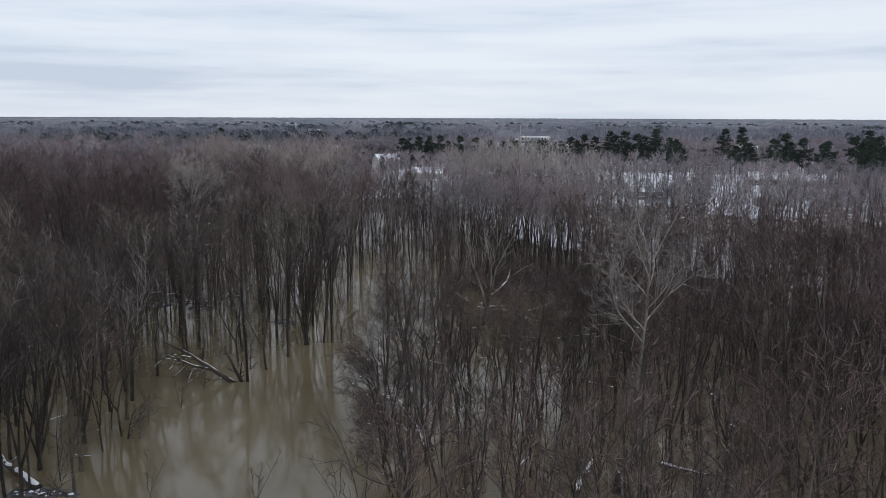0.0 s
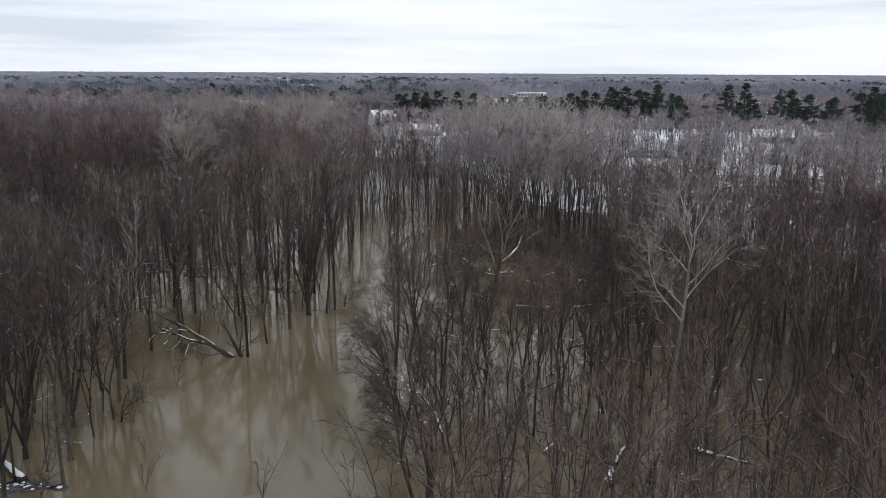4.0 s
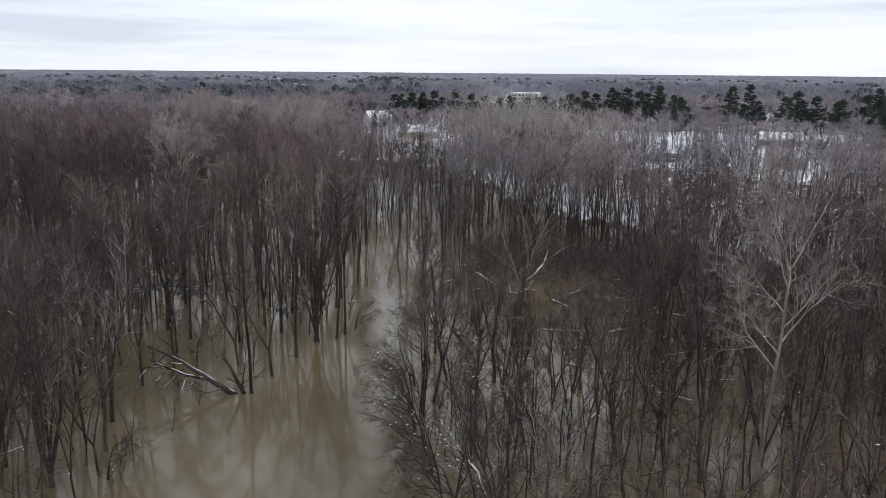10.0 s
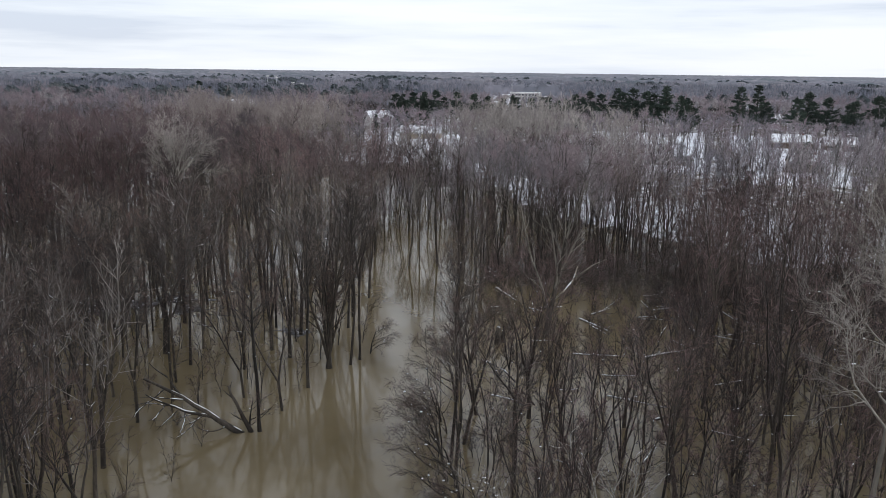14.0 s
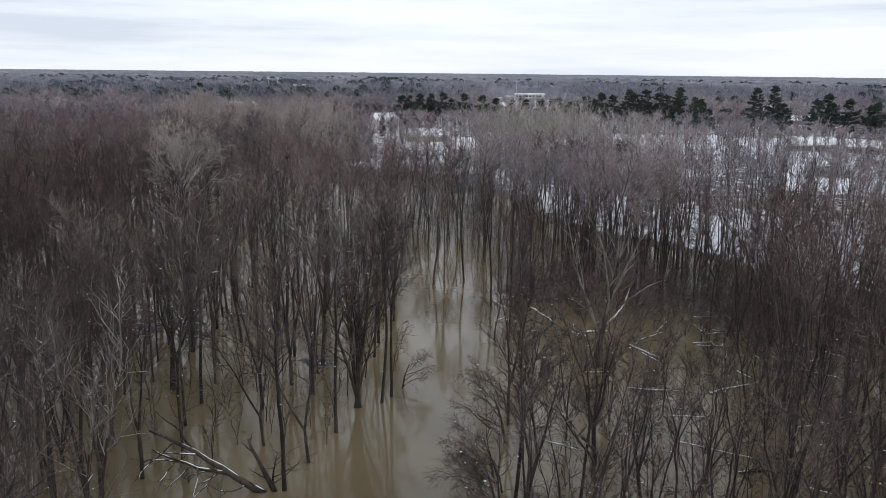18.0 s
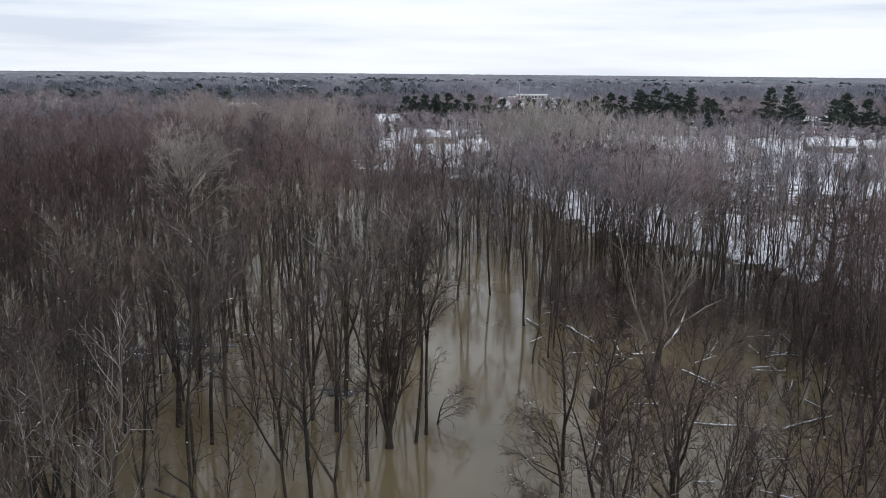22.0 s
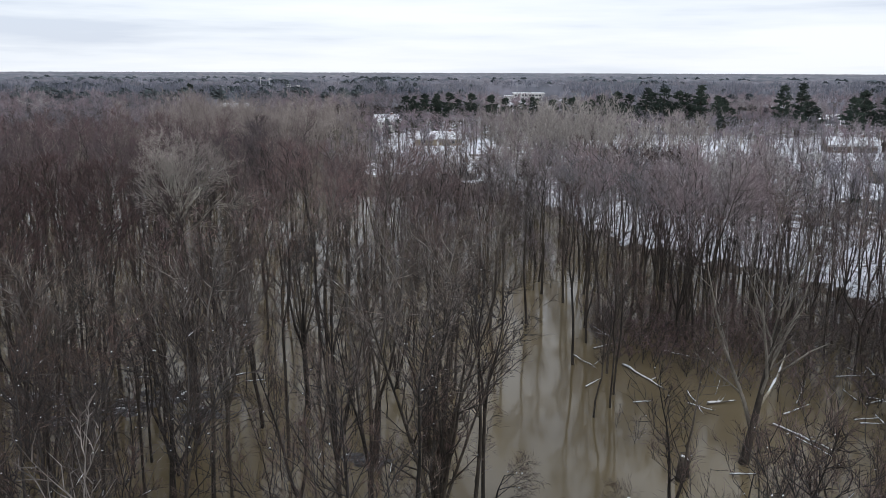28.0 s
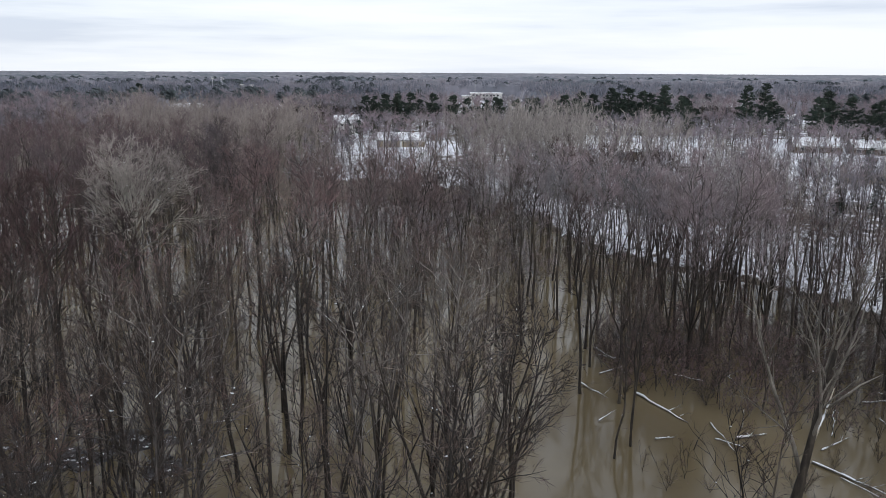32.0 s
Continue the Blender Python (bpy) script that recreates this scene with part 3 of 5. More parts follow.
MARKED += [(-26.6, 111.8, 6, 1.0), (-21.7, 104.8, 5, 0.95), (2.6, 124.8, 6, 0.75), (5.5, 87.1, 8, 1.0), (0.8, 87.7, 3, 0.8), (-0.4, 119.5, 1, 0.7), (1.6, 121.6, 6, 0.7),
           (-7.9, 146, 2, 0.9), (-25.9, 124, 1, 1.05), (-34.6, 114.3, 5, 1.0), (-31.3, 111.4, 2, 1.0), (-19.4, 110.3, 3, 1.05), (-15.5, 109.9, 5, 0.95), (-22.9, 113.1, 6, 1.0)]
rng = random.Random(7)
spots = [(x, y) for x, y, _, _ in MARKED] + [(-14.5, 99.3), (21.4, 58.6), (-43.1, 144.6), (9.8, 110.6), (47.7, 154.7), (8.8, 61.2), (27.9, 53.9), (33.4, 52.5)]
cells = {}
for p in spots:
    cells.setdefault((int(p[0] // 4), int(p[1] // 4)), []).append(p)


def free(x, y, gap):
    i, j = int(x // 4), int(y // 4)
    r = int(gap // 4) + 1
    return all((x - p[0]) ** 2 + (y - p[1]) ** 2 > gap * gap for a in range(i - r, i + r + 1) for b in range(j - r, j + r + 1) for p in cells.get((a, b), ()))


def sow(count, x0, x1, y0, y1, gap, keep):
    got = []
    for _ in range(count):
        x, y = rng.uniform(x0, x1), rng.uniform(y0, y1)
        if keep(x, y) and free(x, y, gap):
            cells.setdefault((int(x // 4), int(y // 4)), []).append((x, y))
            got.append((x, y))
    return got


def seen_from_path(x, y, margin=14):
    """Roughly within the wedge that the flight looks over."""
    return any(y - cy > 6 and -0.58 * (y - cy) - margin < x - cx < (0.58 + tilt) * (y - cy) + margin for cx, cy, tilt in ((6, -8, 0), (-8, 30, 0), (-19, 60, 0.08)))


BENT_BAY = [(-3.5, 53), (5.5, 53), (3.2, 66), (-3.5, 76)]
LOG_BAY = [(-30, 71), (-18, 71), (-18.5, 86), (-29.5, 86)]


def low_wood(x, y):
    """East of the bend stand only small trees, wide apart."""
    return 1 < x < (22 if y < 108 else 27) and 84 < y < 134


def wet_wood(x, y):
    if inside(LOG_BAY, x, y) or (x + 44) ** 2 + (y - 141) ** 2 < 49:
        return False
    if inside(BENT_BAY, x, y) or (-4 < x < 19 and 82 < y < 120 and not free(x, y, 5.2)):
        return False
    return not inside(CHANNEL, x, y) and not inside(POND, x, y) and seen_from_path(x, y)


def open_wood(x, y):
    """West of the channel's bend the trees stand apart."""
    return -34 < x < -4 and 86 < y < 150


near = sow(32000, -70, 62, 22, 142, 3.25, lambda x, y: wet_wood(x, y) and (x < 2 or y > 60 or free(x, y, 4.3)) and (not open_wood(x, y) or free(x, y, 5.2)) and (not low_wood(x, y) or free(x, y, 4.0 if y > 95 else 2.7)))
near.sort(key=lambda p: (p[0] + 4) ** 2 * 1.3 + (p[1] - 86) ** 2)
singles, others = near[:300], near[300:]
firsts = {}
red_plans = [grow_tree(**{**k, "seed": 300 + n_, "low": max(k["low"] - 0.10, 0.1), "crook": k["crook"] * 1.25, "up": 0.04}) for n_, (_, k) in enumerate(KINDS)]


def plant(x, y, kind, size, turn):
    """Trees east of the channel are bushier and redder."""
    m, east = placed(x, y, size, turn), x > -1
    if (kind, east) in firsts:
        return copy_thing(firsts[kind, east], m)
    label = KINDS[kind][0] + (", reddish, in floodwater" if east else ", in floodwater")
    firsts[kind, east] = tree_thing("bare_tree", (red_plans if east else plans)[kind], m, label, twig=RED_TWIG if east else TWIG, upper=BARK if east else SKYLIT_LIMB)
    return firsts[kind, east]


def pick_kind(x, y):
    return rng.choices(range(12), (1.0, 1.6, 1.5, 1.3, 1.4, 1.0, 1.6, 1.2, 0.5, 0.9, 1.5, 1.3) if x < 0 else (0.5, 1.3, 1.3, 1.3, 1.4, 0.6, 1.1, 2.4, 0.9, 1.1, 1.2, 1.4))[0]


for x, y, kind, size in MARKED:
    plant(x, y, kind, size, rng.uniform(0, 6.28))
for x, y in singles:
    east = x > 2 and y < 110
    kind = pick_kind(x, y)
    size = rng.uniform(0.72, 0.98) * (0.86 if east else 1.0)
    if low_wood(x, y):
        size = (rng.uniform(5.5, 8.5) if y > 94 else rng.uniform(9, 12)) / KINDS[kind][1]["height"]
    plant(x, y, kind, size, rng.uniform(0, 6.28))


# ---- the wood beyond, joined ----
def lower(x, y):
    """The wood is lower towards the clearings on the bank."""
    return min(1.0, max(0.45, (30.5 - 0.078 * (y - 41)) / 20.0)) if x > -45 and y > 150 else 1.0


def stand(name, plans_, where, mats, label, size=(0.8, 1.05), low=False):
    """Many trees in one mesh; each plan is (verts, tris, material index)."""
    V, F, I, n = [], [], [], 0
    for x, y in where:
        v, f, idx = plans_[rng.randrange(len(plans_))]
        s, w = rng.uniform(*size) * (lower(x, y) if low else 1.0), rng.uniform(0, 6.28)
        c, k = math.cos(w) * s, math.sin(w) * s
        z = max(float(land_height(x, y)), 0.0)
        V.append(np.stack([v[:, 0] * c - v[:, 1] * k + x, v[:, 0] * k + v[:, 1] * c + y, v[:, 2] * s + z], 1))
        F.append(f + n)
        I.append(idx)
        n += len(v)
    if len(mats) == 2:
        mats = [*mats, SKYLIT_LIMB]
    ob = new(name, mesh_of(name, np.concatenate(V), np.concatenate(F), mats, np.concatenate(I)))
    return tagged(ob, label, "woodland", kind="stuff")


def joined_plan(plan):
    limbs = merged([p[:2] for p in plan["limbs"]])
    v, f = merged([plan["trunk"], plan["twigs"], limbs])
    return v, f, np.concatenate([np.zeros(len(plan["trunk"][1])), np.ones(len(plan["twigs"][1])), 2 * np.concatenate([p[2] for p in plan["limbs"]])])


mid_plans = [joined_plan(grow_tree(seed=30 + k, height=h, stems=st, fork=fk, spread=0.22, radius=rd, boughs=bo, shoots=5, twigs=5, thick=0.024, sides=4, low=0.34, reach=0.20, long=1.25, flecks=0,
                                   wide=1.02, lift=0.09, up=0.10, bare_stem=True, crook=0.06))
             for k, (h, st, fk, rd, bo) in enumerate(((20, 1, 0.35, 0.18, 21), (21, 2, 0.2, 0.2, 12), (18, 3, 0.25, 0.2, 8), (19, 2, 0.35, 0.17, 12), (21, 1, 0.3, 0.17, 22)))]
stem_plans = [joined_plan(grow_tree(seed=50 + k, height=h, stems=1, fork=0.45, spread=0.1, radius=rd, boughs=13, shoots=4, twigs=5, thick=0.022, sides=4, low=0.14, reach=0.17, long=1.2, flecks=0, crook=0.05, wide=0.9, lift=0.12, up=0.2, bare_stem=True))
              for k, (h, rd) in enumerate(((17, 0.13), (15, 0.11), (17.5, 0.15), (13, 0.09), (18.5, 0.14)))]
pole_plans = [joined_plan(grow_tree(seed=60 + k, height=h, stems=st, fork=0.1, spread=0.2, radius=rd, boughs=bo, shoots=4, twigs=5, thick=0.013, sides=3, low=0.2, reach=0.2, long=0.8, flecks=0, crook=0.1, lean=(0.06, 0)))
              for k, (h, st, rd, bo) in enumerate(((14, 1, 0.075, 11), (9, 2, 0.05, 7), (16, 1, 0.09, 12), (6, 3, 0.04, 5), (13, 2, 0.075, 7)))]


brush_plans = [joined_plan(grow_tree(seed=65 + k, height=h, stems=st, fork=0.06, spread=0.55, radius=0.035, boughs=5, shoots=3, twigs=3, thick=0.013, sides=3, low=0.15, reach=0.3, long=0.7, flecks=0, crook=0.14, bare_stem=True))
               for k, (h, st) in enumerate(((4.0, 3), (5.5, 2), (3.0, 4), (6.5, 2)))]
side_plans = []
for n_, (_, k) in enumerate(KINDS):
    side_plans.append(joined_plan(grow_tree(**{**k, "seed": 150 + n_, "bent": False, "twigs": 5, "shoots": 5, "forked": False, "flecks": 0, "thick": 0.017, "sides": 4})))


def far_tree(seed, height, wide):
    """A tree for the distance: a stem, some limbs and a crown of coarse twigs."""
    rng = random.Random(seed)
    wood, fine = Geo(), Geo()
    wood.spike(Vector((0, 0, -0.5)), Vector((rng.uniform(-0.6, 0.6), rng.uniform(-0.6, 0.6), height * 0.9)), 0.24)
    for _ in range(6):
        p = Vector((0, 0, height * rng.uniform(0.3, 0.6)))
        w = rng.uniform(0, 6.28)
        tip = Vector((math.cos(w) * wide * rng.uniform(0.5, 0.95), math.sin(w) * wide * rng.uniform(0.5, 0.95), height * rng.uniform(0.75, 0.98)))
        wood.spike(p, tip, 0.12)
        for _ in range(8):
            q = p.lerp(tip, rng.uniform(0.35, 1.0))
            for _ in range(2):
                fine.blade(q, q + Vector((rng.gauss(0, 0.9), rng.gauss(0, 0.9), rng.uniform(0.3, 1.5))) * 1.35, 0.085)
    w_, t_ = wood.arrays(), fine.arrays()
    v, f = merged([w_, t_])
    return v, f, np.concatenate([np.zeros(len(w_[1])), np.ones(len(t_[1]))])


far_plans = [far_tree(70 + k, h, w) for k, (h, w) in enumerate(((17, 4.0), (19, 4.5), (15, 3.6), (20, 4.2), (18, 5.0), (16, 4.6)))]
pale_plans = [joined_plan(grow_tree(seed=80 + k, height=h, stems=6, fork=0.16, spread=0.36, radius=0.34, boughs=7, shoots=4, twigs=4, thick=0.036, sides=3, low=0.25, reach=0.18, long=1.5, flecks=0, wide=0.9, lift=0.12, up=0.25))
              for k, h in enumerate((22.5, 24.5, 20.5))]


def pale_grove(x, y):
    return ((-13 < x < 52 and 212 < y < 332) or (-104 < x < -40 and 282 < y < 375)) and not yard(x, y)


def shore_gap(x, y):
    return y - float(shore_line(x))


wet = others + sow(1500, 14, 33, 138, 176, 2.9, lambda x, y: wet_wood(x, y) and shore_gap(x, y) < 0) + sow(2500, 6, 40, 138, 186, 3.9, lambda x, y: wet_wood(x, y) and shore_gap(x, y) < 0) + sow(9000, 18, 72, 60, 138, 2.7, wet_wood) + sow(5000, -22, 42, 160, 240, 5.0, lambda x, y: wet_wood(x, y) and shore_gap(x, y) < 2 and not yard(x, y)) \
    + sow(20000, -160, 120, 60, 292, 5.1, lambda x, y: wet_wood(x, y) and shore_gap(x, y) < -1 and not yard(x, y) and not pale_grove(x, y))
wet = [p for p in wet if not low_wood(*p)]
stand("flooded_wood", side_plans, [p for p in wet if p[1] < 106 and p[0] < 0], [BARK, TWIG], "bare grey-brown trees standing in the flood")
stand("flooded_wood", side_plans, [p for p in wet if p[1] < 106 and p[0] >= 0], [BARK, RED_TWIG, BARK], "bare reddish-brown trees standing in the flood")
eastern = [p for p in wet if p[1] >= 106 and p[0] > -12 - 0.12 * p[1]]
western = [p for p in wet if p[1] >= 106 and p[0] <= -12 - 0.12 * p[1]]
rosy = [p for p in wet if 106 <= p[1] < 205 and -30 - 0.08 * p[1] < p[0] < -4]
eastern, western = [p for p in eastern if p not in rosy], [p for p in western if p not in rosy]
stand("flooded_wood", mid_plans, rosy, [BARK, ROSE_TWIG], "bare rose-brown trees standing in the flood", low=True)
stand("flooded_wood", mid_plans, [p for p in eastern if p[0] < 24 or p[1] > 150], [BARK, MID_HAZE_TWIG], "bare trees standing in the flood, paled grey by painted haze", low=True)
stand("flooded_wood", side_plans, [p for p in eastern if p[0] >= 24 and p[1] <= 150], [BARK, RED_TWIG], "bare brown trees beside the pond", size=(0.65, 0.9))
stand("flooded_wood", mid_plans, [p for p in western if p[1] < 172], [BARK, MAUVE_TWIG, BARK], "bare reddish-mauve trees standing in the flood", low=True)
stand("flooded_wood", mid_plans, [p for p in western if p[1] >= 172], [BARK, HAZY_MAUVE], "bare mauve-grey trees in the far flood, paled by painted haze", low=True)
stand("understorey", pole_plans, sow(12000, -62, 3, 34, 140, 2.2, lambda x, y: wet_wood(x, y) and rng.random() < (0.10 if open_wood(x, y) else 0.6 if y < 116 or x < -20 else 0.15)), [BARK, TWIG, BARK],
      "thin bare saplings and poles between the trunks", size=(0.6, 1.1))
stand("thicket", pole_plans, sow(2500, -5.5, 3, 56, 104, 1.7, wet_wood) + sow(7000, -1, 60, 32, 108, 2.2, lambda x, y: wet_wood(x, y) and rng.random() < ((0.32 if x < 20 and y > 75 else 0.55) if y > 58 else 0.3)), [BARK, RED_TWIG, BARK],
      "dense thicket of thin stems with reddish-brown twigs", size=(0.6, 1.15))
stand("pond_wood", stem_plans, sow(7000, 3, 78, 132, 182, 4.1, lambda x, y: -42 < shore_gap(x, y) < -1 and not inside(POND, x, y) and not inside(CHANNEL, x, y)), [SKYLIT_LIMB, MID_HAZE_TWIG, SKYLIT_LIMB],
      "close grey-brown stems between the pond and the bank", size=(0.72, 1.0))
grove_sown = sow(900, 15, 39, 204, 238, 3.4, lambda x, y: free(x, y, 3.0))
bank_sown = (sow(22000, 6, 215, 98, 262, 4.0, lambda x, y: shore_gap(x, y) > -16 and not yard(x, y) and not pale_grove(x, y) and seen_from_path(x, y)
      and (y < 215 or free(x, y, 5.0))))
stand("bank_wood", stem_plans, [p for k, p in enumerate(bank_sown) if k % 5 > 1], [BARK, FAR_HAZE_TWIG], "thin dark bare stems rising from the snowy bank", low=True)
stand("bank_wood", mid_plans, [p for k, p in enumerate(bank_sown) if k % 5 < 2], [BARK, MID_HAZE_TWIG], "full-crowned bare trees on the snowy bank", low=True, size=(0.7, 0.95))
stand("red_grove", mid_plans, grove_sown, [BARK, MAUVE_TWIG, BARK], "dark reddish bare trees massed on the bank", size=(0.6, 0.74))
yards_sown = sow(12000, -60, 230, 262, 480, 5.6, lambda x, y: (not yard(x, y) or free(x, y, 7.0)) and not pale_grove(x, y) and seen_from_path(x, y))
stand("yard_trees", stem_plans[:3] + mid_plans[:3], [p for p in yards_sown if p[1] < 310], [BARK, FAR_HAZE_TWIG], "scattered bare trees in the snowy yards", size=(0.5, 0.8))
stand("yard_trees", far_plans, [p for p in yards_sown if p[1] >= 310], [BARK, FAR_HAZE_TWIG], "broad bare trees round the snowy yards", size=(0.55, 0.85))
stand("pond_brush", brush_plans, sow(6000, 4, 52, 117, 152, 1.15, lambda x, y: not inside(POND, x, y) and not inside(CHANNEL, x, y) and shore_gap(x, y) < -12), [SKYLIT_LIMB, ROSE_TWIG, SKYLIT_LIMB], "dark tangled brush at the back of the pond", size=(0.6, 1.15))
stand("shore_brush", pole_plans, sow(6000, -25, 4, 163, 238, 2.1, wet_wood) + sow(14000, -14, 75, 125, 250, 2.0, lambda x, y: -24 < shore_gap(x, y) < 5 and not inside(CHANNEL, x, y) and not inside(POND, x, y)), [BARK, FAR_HAZE_TWIG],
      "dense thin brush along the edge of the flood", size=(0.5, 0.95))
pale_sown = sow(7000, -105, 70, 212, 376, 7.5, pale_grove)
stand("pale_wood", pale_plans, [p for p in pale_sown if p[0] > -30], [GREY_BARK, LIGHT_TWIG, LIGHT_TWIG], "tall pale bare cottonwoods above the rest")
stand("pale_wood", pale_plans, [p for p in pale_sown if p[0] <= -30], [GREY_BARK, TAN_TWIG, TAN_TWIG], "tall tan bare cottonwoods above the rest")
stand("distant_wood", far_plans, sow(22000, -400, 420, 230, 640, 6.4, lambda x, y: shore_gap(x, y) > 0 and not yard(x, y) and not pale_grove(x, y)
      and seen_from_path(x, y) and (x < 10 or y > 470)), [BARK, FAR_HAZE_TWIG], "distant bare woods, grey and reddish brown paled by painted haze")


def rise(r):
    """The plain climbs a little towards the horizon."""
    return 9.0 * min(max(r - 900, 0) / 3900, 1) ** 0.8


def build_canopy():
    """Woods out to the horizon, as an uneven roof of crowns."""
    rows = np.geomspace(590, 4800, 170)
    cols = np.radians(np.linspace(-42, 45, 420))
    V = []
    for r in rows:
        for a in cols:
            x, y = r * math.sin(a), r * math.cos(a)
            crown = noise.noise((x * 0.11, y * 0.07, 0)) * 3.2 + noise.noise((x * 0.02, y * 0.02, 4)) * 2.5 + noise.noise((x * 0.3, y * 0.2, 8)) * 1.6
            V.append((x, y, 9.0 + crown * (1 + min(r / 900, 1.6)) * 0.7 * (1 - 0.75 * min(max(r - 1100, 0) / 2500, 1)) + rise(r) + min((r - 590) / 700, 1) * 5.0 - (11 if yard(x, y) else 0)))
    n = len(cols)
    i, j = np.meshgrid(np.arange(n - 1), np.arange(len(rows) - 1))
    a = (j * n + i).ravel()
    tris = np.concatenate([np.stack([a, a + 1, a + n + 1], 1), np.stack([a, a + n + 1, a + n], 1)])
    tagged(new("horizon_woods", mesh_of("horizon_woods", V, tris, [HAZY_CANOPY])), "flat grey-brown woods reaching the horizon, bluish haze painted in", "woodland", kind="stuff")


build_canopy()
coarse_plans = []
for k, (h, w) in enumerate(((17, 5.0), (19, 5.5), (15, 4.5), (18, 6.0))):
    q = random.Random(90 + k)
    g = Geo()
    for _ in range(24):
        a = q.uniform(0, 6.28)
        r0, z0 = w * math.sqrt(q.random()) * 0.8, h * q.uniform(0.45, 0.8)
        g.spike(Vector((math.cos(a) * r0, math.sin(a) * r0, z0)), Vector((math.cos(a) * r0 * 1.25 + q.gauss(0, 0.6), math.sin(a) * r0 * 1.25 + q.gauss(0, 0.6), z0 + h * q.uniform(0.12, 0.28))), 0.3)
    v, f = g.arrays()
    coarse_plans.append((v, f, np.zeros(len(f))))
stand("farther_wood", coarse_plans, [(-192 + 4.5 * k, 686 + 5 * math.sin(k * 2.1)) for k in range(16)] + sow(16000, -800, 840, 625, 1350, 10.0, lambda x, y: not yard(x, y) and seen_from_path(x, y)), [HAZE_TWIG], "bare treetops far off towards the horizon, haze painted in",
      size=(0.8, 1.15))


# ---- trees with a look of their own ----
def single_tree(name, where, label, bark, twig, trunk_bark=None, category="tree", **growth):
    plan = grow_tree(**growth)
    root = tree_thing(name, plan, placed(*where), label, bark, twig, category)
    if trunk_bark:
        for c in root.children:
            if c.name.startswith("trunk"):
                c.data.materials[0] = trunk_bark
    return root


SYCAMORE = forking_tree(101, ((0, 0, -1.2), (0.1, 0.1, 5), (0.35, 0, 10), (0.75, 0.1, 14.5), (0.85, 0.1, 18.8)),
                        ((0.62, (-1, 0.1, 1.0), 7.0), (0.68, (-0.9, -0.4, 0.9), 5.5), (0.72, (0.9, 0.3, 0.8), 6.0), (0.78, (1, -0.3, 1.0), 5.5), (0.84, (-0.8, 0.5, 1.1), 5.5), (0.88, (0.6, 0.8, 1.2), 5.5),
                         (0.94, (-0.55, -0.3, 1.1), 5.8), (1.0, (-0.3, 0.1, 1), 7.0), (1.0, (0.42, 0.1, 1), 7.6), (1.0, (0.1, 0.5, 1.2), 6.5)), 0.19, crook=0.15, thick=0.012, splits=(8, 5), shrink=0.5, twigs=7)
tree_thing("sycamore", SYCAMORE, placed(21.4, 58.6), "tall sycamore with bleached spreading limbs above the wood", GREY_BARK, PALE_TWIG, upper=PALE_BARK)
COTTONWOOD = forking_tree(102, ((0, 0, -1.2), (0, 0.1, 6), (0.2, 0, 11), (0.1, 0.2, 14)),
                          [(0.62 + 0.38 * k / 13, (math.cos(k * 2.4) * (1.25 - 0.08 * k), math.sin(k * 2.4) * (1.25 - 0.08 * k), 1), 7.6 - 0.1 * k) for k in range(14)], 0.36, crook=0.14, thick=0.022,
                          splits=(7, 6), twigs=7, shrink=0.48, lift=0.07)
tree_thing("cottonwood", COTTONWOOD, placed(-44.6, 144.6, 1.12), "broad tan-crowned bare tree taller than its neighbours", BARK, TAN_TWIG, upper=PALE_BARK)
MAPLE = forking_tree(106, ((0, 0, -1.0), (0, 0, 0.6), (0.1, 0, 2.0)),
                     [(0.45 + 0.06 * k, (math.cos(k * 2.4 + 0.5) * (0.11 + 0.045 * (k % 4)), math.sin(k * 2.4 + 0.5) * (0.11 + 0.045 * (k % 4)), 1), 18.5 - 0.6 * k) for k in range(12)], 0.42, crook=0.07, thick=0.014,
                     splits=(11, 5), twigs=6, shrink=0.24, lift=0.05)
tree_thing("maple_clump", MAPLE, placed(-14.5, 99.3, 1.0, 0.4), "many-stemmed bare maple spreading low over the flood", BARK, TWIG, upper=BARK)
SNAG = forking_tree(103, ((0, 0, -1), (0.6, 0, 3), (1.3, 0.2, 7), (2.2, 0.3, 12)),
                    ((0.3, (-0.35, 0.2, 1), 14), (0.42, (0.35, 0.3, 1), 13), (0.55, (0.1, -0.3, 1), 11), (0.7, (0.6, 0.1, 1), 10), (0.85, (-0.3, 0.2, 1), 8.5), (1.0, (0.15, 0, 1), 9), (1.0, (0.5, -0.2, 1), 7.5)),
                    0.38, crook=0.09, thick=0.013, splits=(8, 5), twigs=5, shrink=0.33)
snag = tree_thing("tall_tree", SNAG, placed(9.8, 110.6), "tall grey bare tree with a splintered limb", BARK, TWIG, upper=GREY_BARK)
OAK = forking_tree(104, ((0, 0, -0.5), (0.1, 0, 3), (0.3, 0.1, 6.5), (0.2, 0, 9)),
                   ((0.55, (-1, 0, 0.35), 6.5), (0.62, (1, -0.2, 0.3), 7.0), (0.72, (0.8, 0.5, 0.5), 6), (0.8, (-0.8, -0.4, 0.6), 6.5), (0.9, (0.6, -0.6, 0.8), 6), (1.0, (-0.4, 0.3, 1), 7), (1.0, (0.5, 0.2, 1), 7)),
                   0.62, crook=0.2, thick=0.025, splits=(5, 4), twigs=6)
tree_thing("bank_oak", OAK, placed(47.7, 154.7), "dark oak with heavy crooked limbs on the snowy bank", BARK, TWIG)
